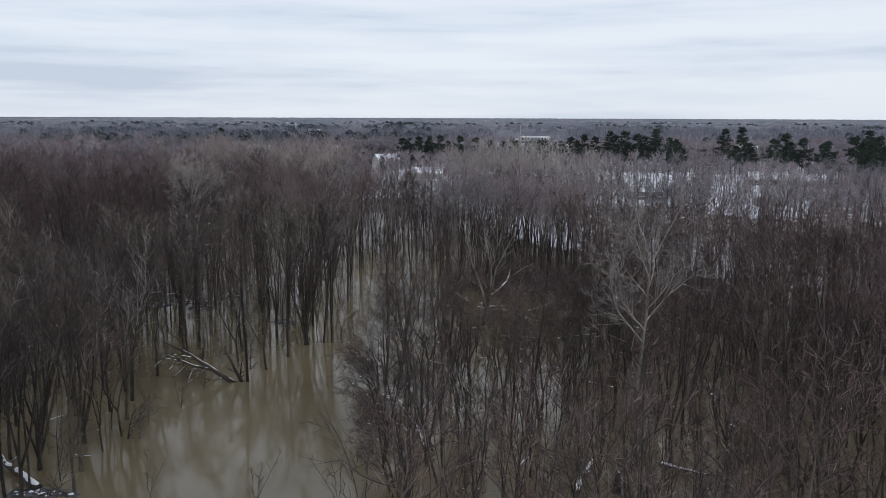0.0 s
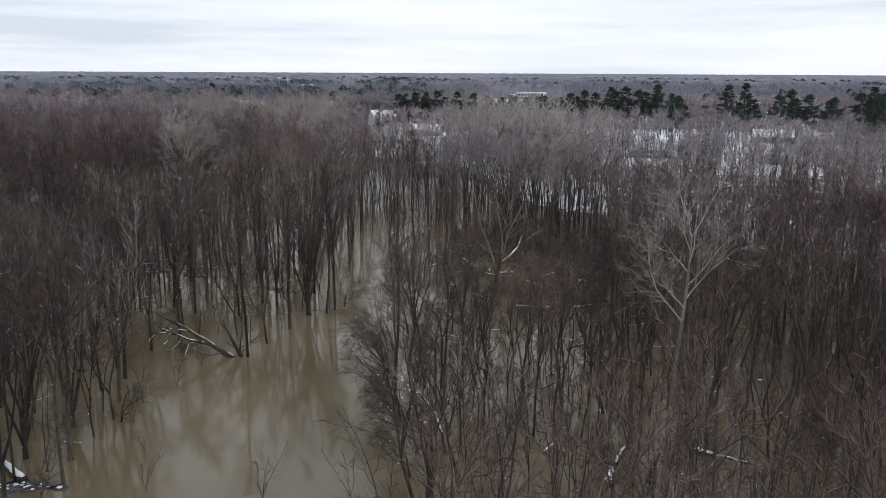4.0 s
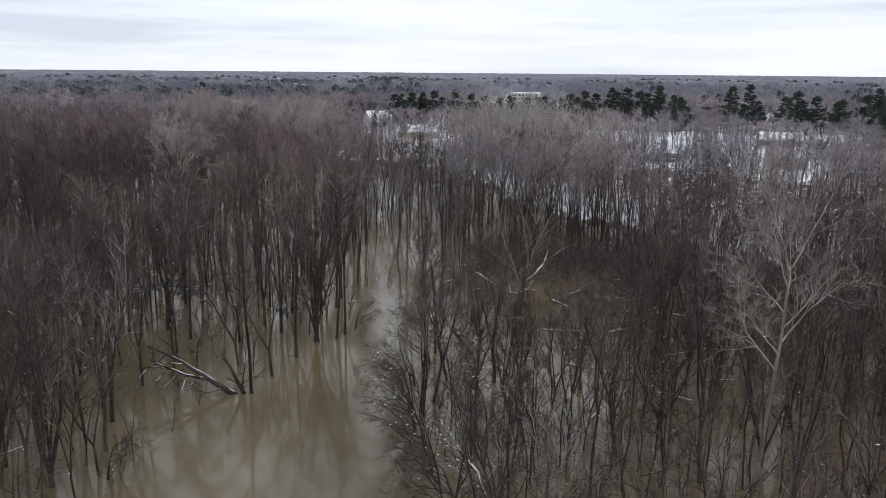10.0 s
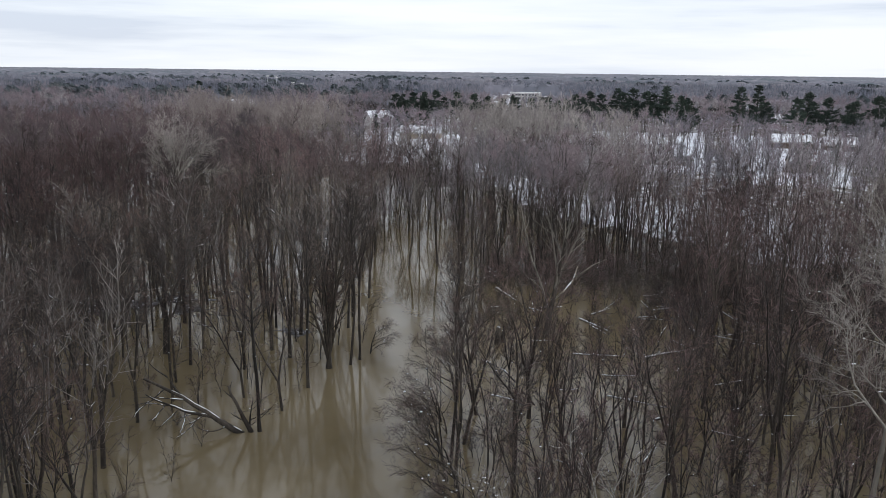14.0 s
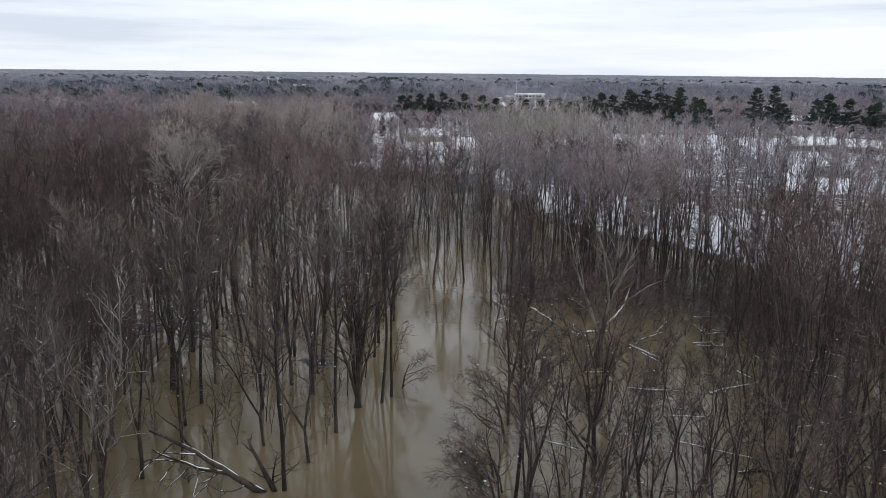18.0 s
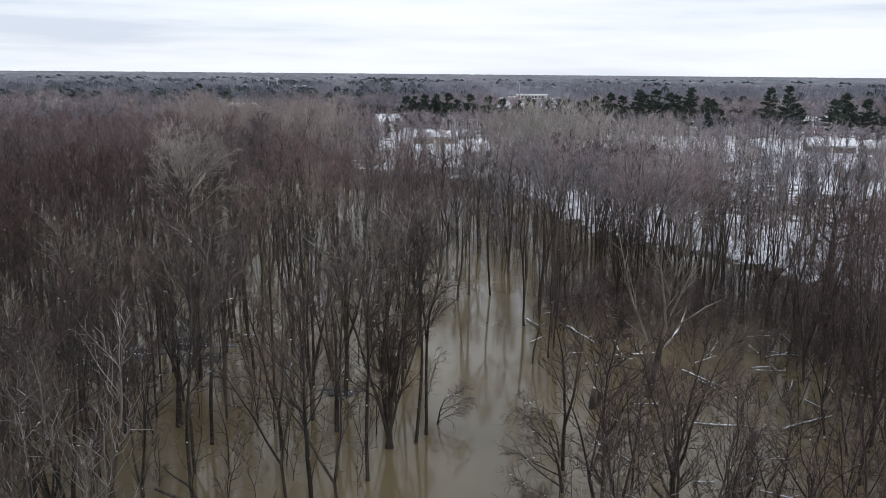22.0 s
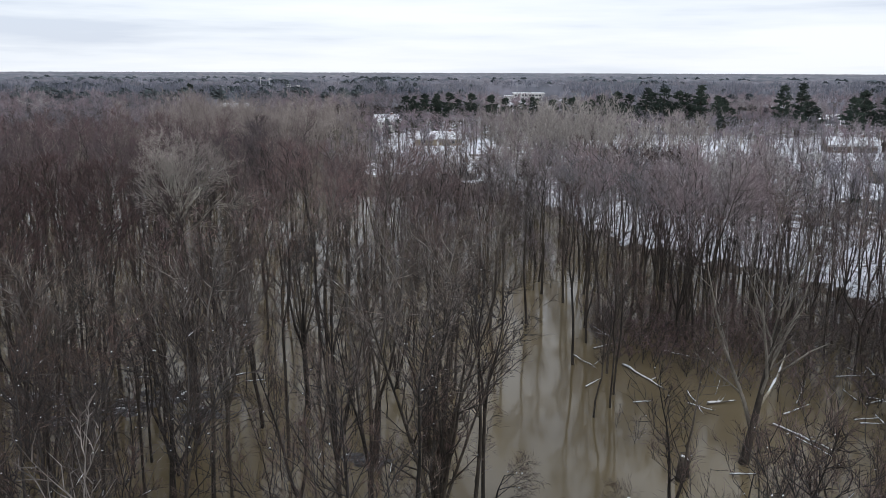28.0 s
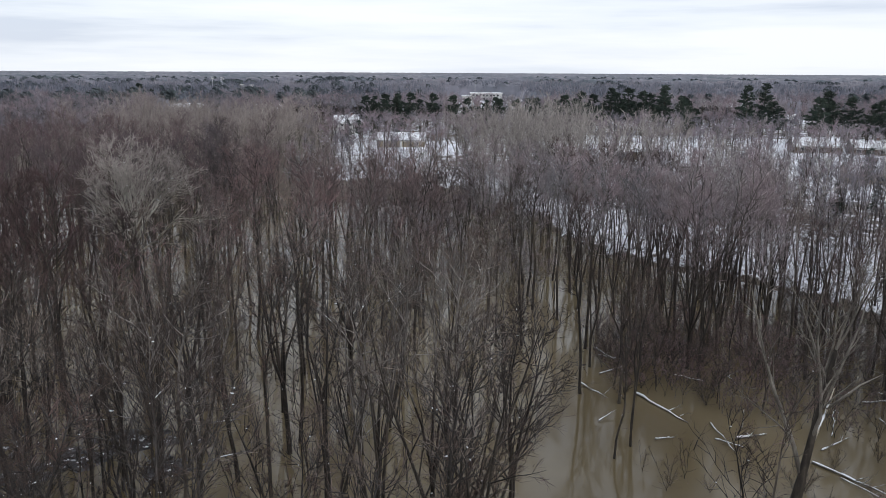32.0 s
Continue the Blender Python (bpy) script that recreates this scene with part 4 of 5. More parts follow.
single_tree("bleached_tree", (8.8, 61.2, 1.0, 0.0), "small bleached dead tree with forked bare stems", PALE_BARK, PALE_TWIG, None, seed=105, height=11, stems=3, fork=0.3, spread=0.4, radius=0.13,
            boughs=6, shoots=3, twigs=2, reach=0.25, low=0.3, crook=0.12)
for k, (x, y, h, w) in enumerate(((27.9, 53.9, 12, 0.3), (33.4, 52.5, 12, 2.2), (38.9, 61.9, 14, 4.0), (13.9, 85.2, 12, 1.0), (-33.2, 103.2, 19, 0.0), (-22.1, 133.9, 20, 2.0))):
    crown = forking_tree(110 + k, ((0, 0, -1), (0.1, 0, h * 0.15), (0.3, 0.2, h * 0.4)), [(0.5 + 0.1 * c, (math.cos(c * 2.4 + w) * 0.55, math.sin(c * 2.4 + w) * 0.55, 1), h * (0.62 - 0.03 * c)) for c in range(6)],
                         0.016 * h, crook=0.2, thick=0.013, splits=(5, 4), shrink=0.42)
    tree_thing("crooked_tree", crown, placed(x, y), "%s-barked tree with long crooked limbs" % ("dark" if k < 3 else "grey"), BARK, TWIG, upper=BARK if k < 3 else SKYLIT_LIMB)


HANGING = [forking_tree(140 + k, ((0, 0, -0.8), (-0.2 * h * 0.3, 0, h * 0.25), (-0.5 * h * 0.3, 0.1, h * 0.5)),
                        [(0.2 + 0.16 * c, (-0.9 + 0.35 * math.sin(c * 2.1 + k), 0.7 * math.cos(c * 2.4 + k), 0.75), h * (0.62 - 0.04 * c)) for c in range(6)], 0.016 * h, crook=0.12, thick=0.010, splits=(6, 4), shrink=0.42, lift=-0.02)
           for k, h in enumerate((8.0, 6.5, 9.5))]
hanging = [tree_thing("leaning_shrub", p, placed(*at), "bare dark shrub leaning out over the brown channel", BARK, TWIG, category="shrub", group="shrubs along the channel")
           for p, at in zip(HANGING, ((1.6, 60.5), (0.4, 65.0), (-0.8, 70.5)))]
for k, (x, y, size, w) in enumerate(((1.2, 56.5, 0.8, 0.3), (-0.3, 67.6, 0.9, -0.4), (-1.9, 75, 1.0, 0.2), (-2.5, 80.5, 0.9, -0.3), (-2.4, 86, 1.0, 0.5), (-1.0, 92, 0.9, -0.2), (-0.4, 98, 0.8, 0.3), (-10.6, 104, 0.8, 2.9),
                                     (-19.5, 84, 0.6, 2.4), (-25.5, 66, 0.7, 3.0), (-1.9, 83.5, 0.75, 0.1))):
    copy_thing(hanging[k % 3], placed(x, y, size, w))


def limb_points(rng, a, b, sag, segs=6, wobble=0.02):
    a, b = Vector(a), Vector(b)
    size = (b - a).length
    return [a.lerp(b, k / segs) + Vector((rng.gauss(0, wobble), rng.gauss(0, wobble), rng.gauss(0, wobble * 0.4))) * size * (0 < k < segs)
            + Vector((0, 0, sag * 4 * (k / segs) * (1 - k / segs))) for k in range(segs + 1)]


def snow_strip(geo, rng, pts, radii, cover=0.85, slim=1.0):
    """Snow along the upper side of a limb, broken here and there."""
    run = []
    for k in range((len(pts) - 1) * 3 + 1):
        u = k / ((len(pts) - 1) * 3)
        i = min(int(u * (len(pts) - 1)), len(pts) - 2)
        w = u * (len(pts) - 1) - i
        r = radii[i] * (1 - w) + radii[i + 1] * w
        run.append((pts[i].lerp(pts[i + 1], w) + Vector((0, 0, r * (0.66 if slim == 1.0 else 0.8))), r * slim * rng.uniform(0.75, 1.12)))
    piece = []
    for k, (p, r) in enumerate(run):
        if rng.random() < cover and k < len(run) - 1:
            piece.append((p, r))
        else:
            if len(piece) > 1:
                rr = [q[1] for q in piece]
                rr[0] *= 0.4
                rr[-1] *= 0.4
                geo.tube([q[0] for q in piece], rr, 5, cap=True)
            piece = []
    return geo


def fallen_log(seed, a, b, radius, label, snow=0.85, branches=3, bark=BARK, name="fallen_log", sag=0.0, category="log", droop=0.0, branch_bark=None):
    """A trunk that lies from a to b, with stubs and the snow on it."""
    rng = random.Random(seed)
    a, b = Vector(a), Vector(b)
    root = new(name)
    root.location = a
    pts = [p - a for p in limb_points(rng, a, b, sag, 6, 0.010)]
    radii = [radius * (1 - 0.6 * k / 6) for k in range(7)]
    part("log", *Geo().tube(pts, radii, 8, cap=True).arrays(), bark, root)
    white = snow_strip(Geo(), rng, pts, radii, snow)
    for _ in range(branches):
        p, d = along(pts, rng.uniform(0.25, 0.95))
        size = (b - a).length * rng.uniform(0.15, 0.36)
        e = aside(rng, d, rng.uniform(0.5, 1.0))
        if droop:
            e = (d * 0.5 + Vector((rng.gauss(0, 0.3), rng.gauss(0, 0.3), -rng.uniform(0.2, 0.8)))).normalized()
        else:
            e.z = abs(e.z)
        br = bend(rng, p, e, size, 4, -droop if droop else 0.08, 0.12)
        r = radius * rng.uniform(0.22, 0.4)
        g = Geo().tube(br, [r, r * 0.8, r * 0.6, r * 0.4, r * 0.12], 5)
        for _ in range(4):
            q, e = along(br, rng.uniform(0.3, 1.0))
            g.spike(q, q + aside(rng, e, 0.7) * size * 0.35, r * 0.35)
        part("branch", *g.arrays(), branch_bark or bark, root)
        snow_strip(white, rng, br[:4], [r, r * 0.8, r * 0.6, r * 0.4], snow * 0.8)
    if white.f:
        tagged(part("snow", *white.arrays(), SNOW, root, "white snow lying along the top"), kind="stuff")
    return tagged(root, label, category, "fallen wood in the flood")


def leaning_tree():
    """The great leaning trunk: forked, with bare drooping boughs and broken snow."""
    q = random.Random(1)
    a = Vector((-19.7, 83.3, -0.33))
    root = new("fallen_tree")
    root.location = a
    tip = Vector((-8.6, 0.2, 5.1))
    main = limb_points(q, (0, 0, 0), tip, 0.25, 8, 0.008)
    radii = [0.30 - 0.026 * k for k in range(9)]
    part("log", *Geo().tube(main, radii, 9, cap=True).arrays(), BARK, root)
    start = along(main, 0.3)[0]
    second = limb_points(q, start, tip + Vector((0.5, -1.1, -1.0)), -0.35, 7, 0.015)
    radii_2 = [0.17 - 0.018 * k for k in range(8)]
    part("branch", *Geo().tube(second, radii_2, 7, cap=True).arrays(), BARK, root)
    third = limb_points(q, along(main, 0.62)[0], tip + Vector((0.2, 1.0, 1.1)), 0.3, 6, 0.02)
    part("branch", *Geo().tube(third, [0.12 - 0.015 * k for k in range(7)], 6, cap=True).arrays(), BARK, root)
    white = snow_strip(Geo(), q, main, radii, 0.75, 0.38)
    snow_strip(white, q, second, radii_2, 0.8, 0.6)
    for k in range(11):
        host = second if k % 3 else main
        p, d = along(host, 0.16 + 0.07 * k)
        e = (d * q.uniform(0.3, 1.0) + Vector((q.gauss(0, 0.3), q.gauss(-0.3, 0.4), -q.uniform(0.35, 0.8)))).normalized()
        size = q.uniform(1.4, 3.4)
        br = bend(q, p, e, size, 5, 0.10, 0.2)
        r = q.uniform(0.04, 0.075)
        g = Geo().tube(br, [r, r * 0.85, r * 0.7, r * 0.55, r * 0.4, r * 0.15], 5)
        for _ in range(5):
            w, e = along(br, q.uniform(0.25, 1.0))
            g.spike(w, w + aside(q, e, 0.8) * size * q.uniform(0.2, 0.45), r * 0.4)
        part("branch", *g.arrays(), BARK, root)
        snow_strip(white, q, br, [r, r * 0.85, r * 0.7, r * 0.55, r * 0.4, r * 0.2], 0.75, 0.8)
    tagged(part("snow", *white.arrays(), SNOW, root, "broken white snow along the upper side"), kind="stuff")
    return tagged(root, "dark forked leaning trunk with broken snow along it", "log", "fallen wood in the flood")


leaning_tree()
fallen_log(2, (-19.0, 83.4, -0.38), (-20.9, 83.2, 4.3), 0.24, "dark leaning dead stem beside the fallen trunk", 0.15, 4, name="dead_tree")
FALLEN = [(12.2, 104.4, 20, 103.2, 0.15), (20, 103.2, 26, 106.4, 0.2), (13.7, 92.3, 19.7, 88, 0.12), (9, 93.6, 11, 93.6, 0.1), (2.4, 92.1, 5.2, 90, 0.12),
          (0.6, 135.8, 2.2, 131.2, 0.14), (5.3, 132.8, 8.0, 125.8, 0.24), (10, 125.6, 9.6, 119.4, 0.13), (10.9, 122.4, 13.8, 122.8, 0.24), (9.1, 122.4, 10.8, 120, 0.12),
          (16.5, 115.8, 18, 111.9, 0.14), (22.9, 118.6, 25.2, 118.4, 0.12), (4.7, 146, 5.8, 141.2, 0.24), (4.4, 143.6, 6.4, 142.2, 0.16), (3.2, 138, 6.4, 139.5, 0.14), (15.2, 117.8, 17.8, 113, 0.2), (8.1, 108.6, 10.3, 107.8, 0.14)]
FALLEN += [(26.1, 129.2, 31, 128.6, 0.14), (4, 122.7, 5.7, 122.6, 0.14), (0.2, 126.6, 1.8, 127.8, 0.12), (31, 132.3, 30.1, 124.6, 0.1), (23, 117.8, 26.3, 117.5, 0.12),
           (26.7, 123.8, 29.3, 121.4, 0.1), (16.1, 115.2, 17.5, 110.8, 0.1), (19.3, 122.3, 22.9, 128.2, 0.11), (36.3, 117.4, 40, 110.7, 0.12), (30.4, 111.5, 35, 107, 0.13),
           (24.8, 109.9, 25.6, 106.8, 0.1), (25.2, 95.3, 29.5, 96.1, 0.11), (26.9, 122.7, 30.4, 122.2, 0.1)]
FALLEN += [(37.4, 114.6, 31.1, 110.2, 0.12), (-46.1, 129.2, -42.1, 128.4, 0.14), (-33.7, 128.2, -31.5, 128.4, 0.12), (-28.6, 61.7, -26.5, 60.8, 0.09),
           (-41.4, 99.2, -37.3, 98.1, 0.12), (-36, 69.2, -34.2, 71.2, 0.1), (13.9, 78.1, 15.4, 80.3, 0.16), (11.9, 60.8, 13, 62.1, 0.2), (14.3, 97.9, 18, 96.5, 0.09),
           (21.6, 84.5, 24.8, 82.1, 0.11), (30.8, 77.9, 33.5, 80.5, 0.12), (27.1, 87.9, 30.3, 87.2, 0.1), (7, 78.5, 9.2, 76.5, 0.1)]
for k, (x1, y1, x2, y2, r) in enumerate(FALLEN):
    rr = random.Random(200 + k)
    fallen_log(300 + k, (x1, y1, 0.1), (x2, y2, rr.uniform(0.1, 0.6)), r * 0.55, "snow-covered fallen branch lying in brown floodwater", 0.96, rr.choice((2, 2, 3, 4)), bark=GREY_BARK)
fallen_log(401, (-28.4, 54.9, 0.14), (-34.4, 59.7, 0.56), 0.36, "thick fallen trunk with deep snow on top", 0.97, 4)
fallen_log(402, (16.2, 55.7, 0), (18.4, 59.6, 1.41), 0.30, "broken snow-topped trunk leaning out of the flood", 0.9, 3)
fallen_log(403, (24.6, 61.6, 0.09), (28, 58.1, 0.66), 0.18, "snowy log across a heap of driftwood", 0.95, 4)
BENT = forking_tree(107, ((0, 0, -0.6), (-0.3, 0.1, 1.6), (-0.9, 0.6, 3.2), (-2.2, 1.6, 4.6)),
                    ((0.45, (-1, 0.3, 0.55), 4.2), (0.6, (-0.9, 0.6, 0.7), 4.6), (0.75, (-1, 0.9, 0.6), 4.0), (0.85, (-0.7, 0.2, 0.9), 4.0), (1.0, (-1, 0.7, 0.5), 3.6), (1.0, (-0.6, 1, 0.8), 3.4), (0.5, (0.6, 0.4, 0.9), 3.0)),
                    0.15, crook=0.10, thick=0.012, splits=(4, 3), shrink=0.4, lift=-0.05, flecks=0.9)
bent = tree_thing("bent_tree", BENT, placed(3.8, 60.6), "pale bent tree arching over the channel with snow", BARK, PALE_TWIG, upper=PALE_BARK)
arch = [Vector(p) for p in ((-0.3, 0.1, 1.75), (-0.9, 0.6, 3.32), (-2.2, 1.6, 4.68))]
tagged(part("snow", *snow_strip(Geo(), random.Random(9), arch, [0.13, 0.11, 0.07], 0.8).arrays(), SNOW, bent, "white snow lying along the bend"), kind="stuff")
fallen_log(405, (6.6, 89.9, -0.19), (0.6, 95.9, 2.44), 0.11, "bent sapling arching over with snow on it", 0.5, 6, name="bent_tree", sag=1.2, category="tree")
fallen_log(406, (17.1, 87.2, -0.19), (21.6, 79.2, 2.07), 0.12, "low bent sapling with snow along its stem", 0.5, 5, name="bent_tree", sag=0.9, category="tree")

# snowy driftwood scattered about the pond
drift = random.Random(77)
for k in range(12):
    x, y, w, size = drift.uniform(12, 36), drift.uniform(110, 140), drift.uniform(0, 3.14), drift.uniform(1.2, 4.2)
    fallen_log(500 + k, (x, y, 0.05), (x + math.cos(w) * size, y + math.sin(w) * size, drift.uniform(0.1, 0.9)), drift.uniform(0.045, 0.085), "thin snowy stick lying in the flooded brush", 0.92,
               drift.choice((1, 2, 3)), bark=GREY_BARK, name="driftwood")

for k in range(34):
    x, y, w, size = drift.uniform(4, 44), drift.uniform(134, 146), drift.gauss(0, 0.35), drift.uniform(2.5, 6.5)
    y -= 9 * max(0.0, (x - 20) / 24)
    z = drift.uniform(0.2, 2.6)
    fallen_log(600 + k, (x, y, 0.05), (x + math.cos(w) * size * drift.choice((-1, 1)), y + math.sin(w) * size, z), drift.uniform(0.035, 0.06), "thin snowy dead branch caught in the dark brush", 0.4,
               drift.choice((1, 2, 3)), bark=GREY_BARK, name="dead_branch", category="branch")

# the splintered limb on the tall tree, its hanging end and its pale wood
rng_s = random.Random(5)
inv = snag.matrix_world.inverted()
torn = [inv @ Vector(p) for p in ((10.9, 111.0, 4.6), (12.3, 112.6, 5.2), (13.5, 113.8, 6.2), (14.0, 113.9, 8.0))]
torn_r = [0.13, 0.12, 0.10, 0.03]
splinter = Geo().tube(torn, torn_r, 7, cap=True)
for k in range(9):
    p = torn[2].lerp(torn[3], rng_s.uniform(-0.5, 0.7))
    splinter.spike(p, p + Vector((rng_s.uniform(-0.3, 0.5), rng_s.uniform(-0.2, 0.2), rng_s.uniform(-1.7, -0.5))), 0.03)
part("broken_limb", *splinter.arrays(), WOOD, snag, "splintered pale broken limb")
hang = [inv @ Vector(p) for p in ((13.5, 113.8, 6.4), (14.6, 113.8, 7.2), (15.9, 113.8, 8.2), (17.6, 114.0, 8.9))]
hang_r = [0.10, 0.09, 0.07, 0.02]
part("broken_limb", *Geo().tube(hang, hang_r, 6, cap=True).arrays(), GREY_BARK, snag)
tagged(part("snow", *snow_strip(snow_strip(Geo(), rng_s, hang, hang_r, 0.45), rng_s, torn[1:], torn_r[1:], 0.85).arrays(), SNOW, snag), kind="stuff")


# ---- saplings, brush and stumps ----
def sapling_kind(seed, h, stems, spread):
    return grow_tree(seed=seed, height=h, stems=stems, fork=0.05, spread=spread, radius=0.035, boughs=6, shoots=3, twigs=3, reach=0.2, low=0.15, thick=0.008, long=0.5, flecks=0.0)


sapling = tree_thing("sapling", sapling_kind(130, 5.0, 3, 0.3), placed(-9.4, 52.8), "thin bare sapling rising out of the flood", group="saplings in the flood")
for x, y, k in ((-3.3, 53.1, 1.0), (-18.5, 53.9, 0.7), (-25.2, 68.5, 0.8), (-24.2, 65.9, 0.6), (-21, 59.9, 0.4), (-23.2, 74.5, 0.7), (2, 114.2, 0.75), (4, 115.8, 0.9), (1.2, 117.2, 0.5),
                (-22.7, 80.5, 0.8), (-8.4, 135.9, 0.7), (-4, 81.9, 0.7)):
    copy_thing(sapling, placed(x, y, k, x))
brush = tree_thing("brush", sapling_kind(131, 4.2, 7, 0.9), placed(11.2, 129.5), "tangled dark brush standing in shallow water", category="shrub", group="brush along the pond")
for _ in range(18):
    u, w = rng.random(), rng.random()
    copy_thing(brush, placed(5 + 22 * u, 136 + 9 * w - 4.0 * (u - 0.5) ** 2, rng.uniform(0.5, 0.9), rng.uniform(0, 6.28)))
for _ in range(10):
    copy_thing(brush, placed(3.5 + 14 * rng.random(), 137 + 13 * rng.random(), rng.uniform(0.8, 1.35), rng.uniform(0, 6.28)))
for x, y in ((3.7, 133.9), (5.1, 135.9), (3, 84.5), (0.1, 79.9), (-2.2, 75.2), (6.1, 97.9), (7.6, 100.5), (-25.9, 84.5), (-31.4, 92.5), (-36.9, 96.5), (-24, 117.9), (-38.6, 124.6), (27.1, 65.9), (30.7, 71.2), (36.2, 68.5), (18.9, 81.9), (23.5, 92.5), (29.9, 101.9)):
    copy_thing(brush, placed(x, y, rng.uniform(0.5, 0.9), rng.uniform(0, 6.28)))


for x, y, k in ((10.8, 108.6, 0.7), (15.4, 107.0, 0.8), (19.6, 107.4, 0.9), (22.6, 110.0, 0.9), (12.2, 113.2, 0.6), (11.2, 112.4, 0.8), (23.4, 114.6, 0.8), (16.4, 116.6, 0.5), (20.5, 117.6, 0.6),
                (5.2, 113.6, 0.45), (2.6, 114.8, 0.4), (3.6, 98.2, 0.75), (6.6, 99.6, 0.8), (5.0, 101.8, 0.6), (9.0, 100.6, 0.9), (2.0, 100.4, 0.5)):
    copy_thing(brush, placed(x, y, k, x * 2.3))


def stump(x, y, h, r, seed):
    q = random.Random(seed)
    root = new("stump")
    root.location = (x, y, 0)
    g = Geo().tube([Vector((0, 0, -0.8)), Vector((0.05, 0, h * 0.5)), Vector((0.12, 0.05, h))], [r * 1.3, r, r * 0.8], 9, cap=True)
    for k in range(7):
        w = k * 0.9
        p = Vector((0.12 + math.cos(w) * r * 0.65, 0.05 + math.sin(w) * r * 0.65, h - 0.05))
        g.spike(p, p + Vector((0, 0, q.uniform(0.1, 0.4))), r * 0.25)
    part("bole", *g.arrays(), BARK, root)
    part("snow", *Geo().lump(Vector((0.12, 0.05, h)), r * 0.7, r * 0.6, 0.1, q).arrays(), SNOW, root)
    return tagged(root, "broken dark stump with vines standing in the flood", "stump", "stumps in the flood")


stump(4, 107.8, 2.0, 0.34, 1)
stump(4.6, 108.4, 1.4, 0.22, 2)
stump(19.7, 56, 1.8, 0.3, 3)


def slush_mat(seed, x, y, w, d):
    """A raft of half-melted ice and drift caught between the trunks."""
    q = random.Random(seed)
    root = new("slush_mat")
    root.location = (x, y, 0)
    dark, white = Geo(), Geo()
    for _ in range(26):
        p = Vector((q.gauss(0, w * 0.4), q.gauss(0, d * 0.4), -0.02))
        dark.lump(p, q.uniform(0.4, 1.3), q.uniform(0.4, 1.1), q.uniform(0.05, 0.12), q)
        if q.random() < 0.5:
            white.lump(p + Vector((q.uniform(-0.4, 0.4), 0, 0.05)), q.uniform(0.1, 0.35), q.uniform(0.1, 0.3), 0.08, q)
    for _ in range(10):
        p = Vector((q.gauss(0, w * 0.4), q.gauss(0, d * 0.4), 0.06))
        w_ = q.uniform(0, 3.14)
        e = Vector((math.cos(w_), math.sin(w_), q.uniform(0, 0.1))) * q.uniform(1, 3)
        dark.tube([p, p + e], [0.05, 0.02], 4)
    tagged(part("raft", *dark.arrays(), SLUSH, root, "dark wet slush and sticks"), kind="stuff")
    tagged(part("snow", *white.arrays(), SNOW, root, "scraps of white snow"), kind="stuff")
    return tagged(root, "dark raft of slush and driftwood among trunks", "slush", "slush rafts")


for k, (x, y, w, d) in enumerate(((-47, 119, 4, 2.5), (-43, 122, 3.5, 2), (-39, 125, 4, 2), (-52, 124, 4, 3), (-36, 120, 2.5, 2), (-27.8, 54.2, 2.5, 1.0), (-20, 111, 2.2, 1.4))):
    slush_mat(k, x, y, w, d)


# ---- conifers ----
def conifer_plan(seed, h, wide, bare, whorls, gap):
    """A conifer: trunk, and boughs whose sprays of needles hang a little."""
    q = random.Random(seed)
    trunk = Geo().tube([Vector((0, 0, -0.5)), Vector((q.uniform(-0.2, 0.2), 0, h * 0.5)), Vector((0, 0, h * 0.97))], [h * 0.014, h * 0.010, 0.03], 7)
    boughs = Geo()
    side = q.uniform(0, 6.28)
    for k in range(whorls * 6):
        u = bare + (1 - bare) * q.random()
        w = q.uniform(0, 6.28)
        # one side is thinner, and gaps run through the crown
        if q.random() < gap + 0.18 * (1 + math.cos(w - side)) * 0.5 + 0.12 * math.sin(u * 23 + seed):
            continue
        size = wide * (1 - u ** 1.7) ** 0.75 * q.uniform(0.45, 1.15) * min(1, 0.55 + (u - bare) * 3.0) + 0.5
        d = Vector((math.cos(w), math.sin(w), q.uniform(-0.05, 0.35)))
        p = Vector((0, 0, u * h))
        boughs.spike(p, p + d * size, 0.05)
        for _ in range(int(9 + size * 4.5)):
            a = p + d * size * q.uniform(0.15, 1.0) ** 0.7 + Vector((q.gauss(0, 0.3), q.gauss(0, 0.3), q.gauss(0.05, 0.22)))
            e = (d * 0.7 + Vector((q.gauss(0, 0.7), q.gauss(0, 0.7), q.gauss(0.15, 0.35)))).normalized()
            boughs.blade(a, a + e * q.uniform(0.6, 1.5), q.uniform(0.12, 0.26))
    return trunk.arrays(), boughs.arrays()


def conifer(name, plan, m, label):
    root = new(name)
    root.matrix_world = m
    part("trunk", *plan[0], BARK, root)
    part("crown", *plan[1], NEEDLES, root)
    return tagged(root, label, "conifer", "dark conifers round the houses")


CONIFERS = [conifer("pine", conifer_plan(1, 23, 5.4, 0.28, 20, 0.2), placed(137.8, 408.7), "tall dark green pine with an open ragged crown"),
            conifer("spruce", conifer_plan(2, 18, 3.4, 0.06, 24, 0.1), placed(120.9, 434), "dark narrow spruce with dense drooping boughs"),
            conifer("pine", conifer_plan(3, 20, 6.2, 0.36, 16, 0.15), placed(145, 362), "broad dark green pine above snowy yards")]
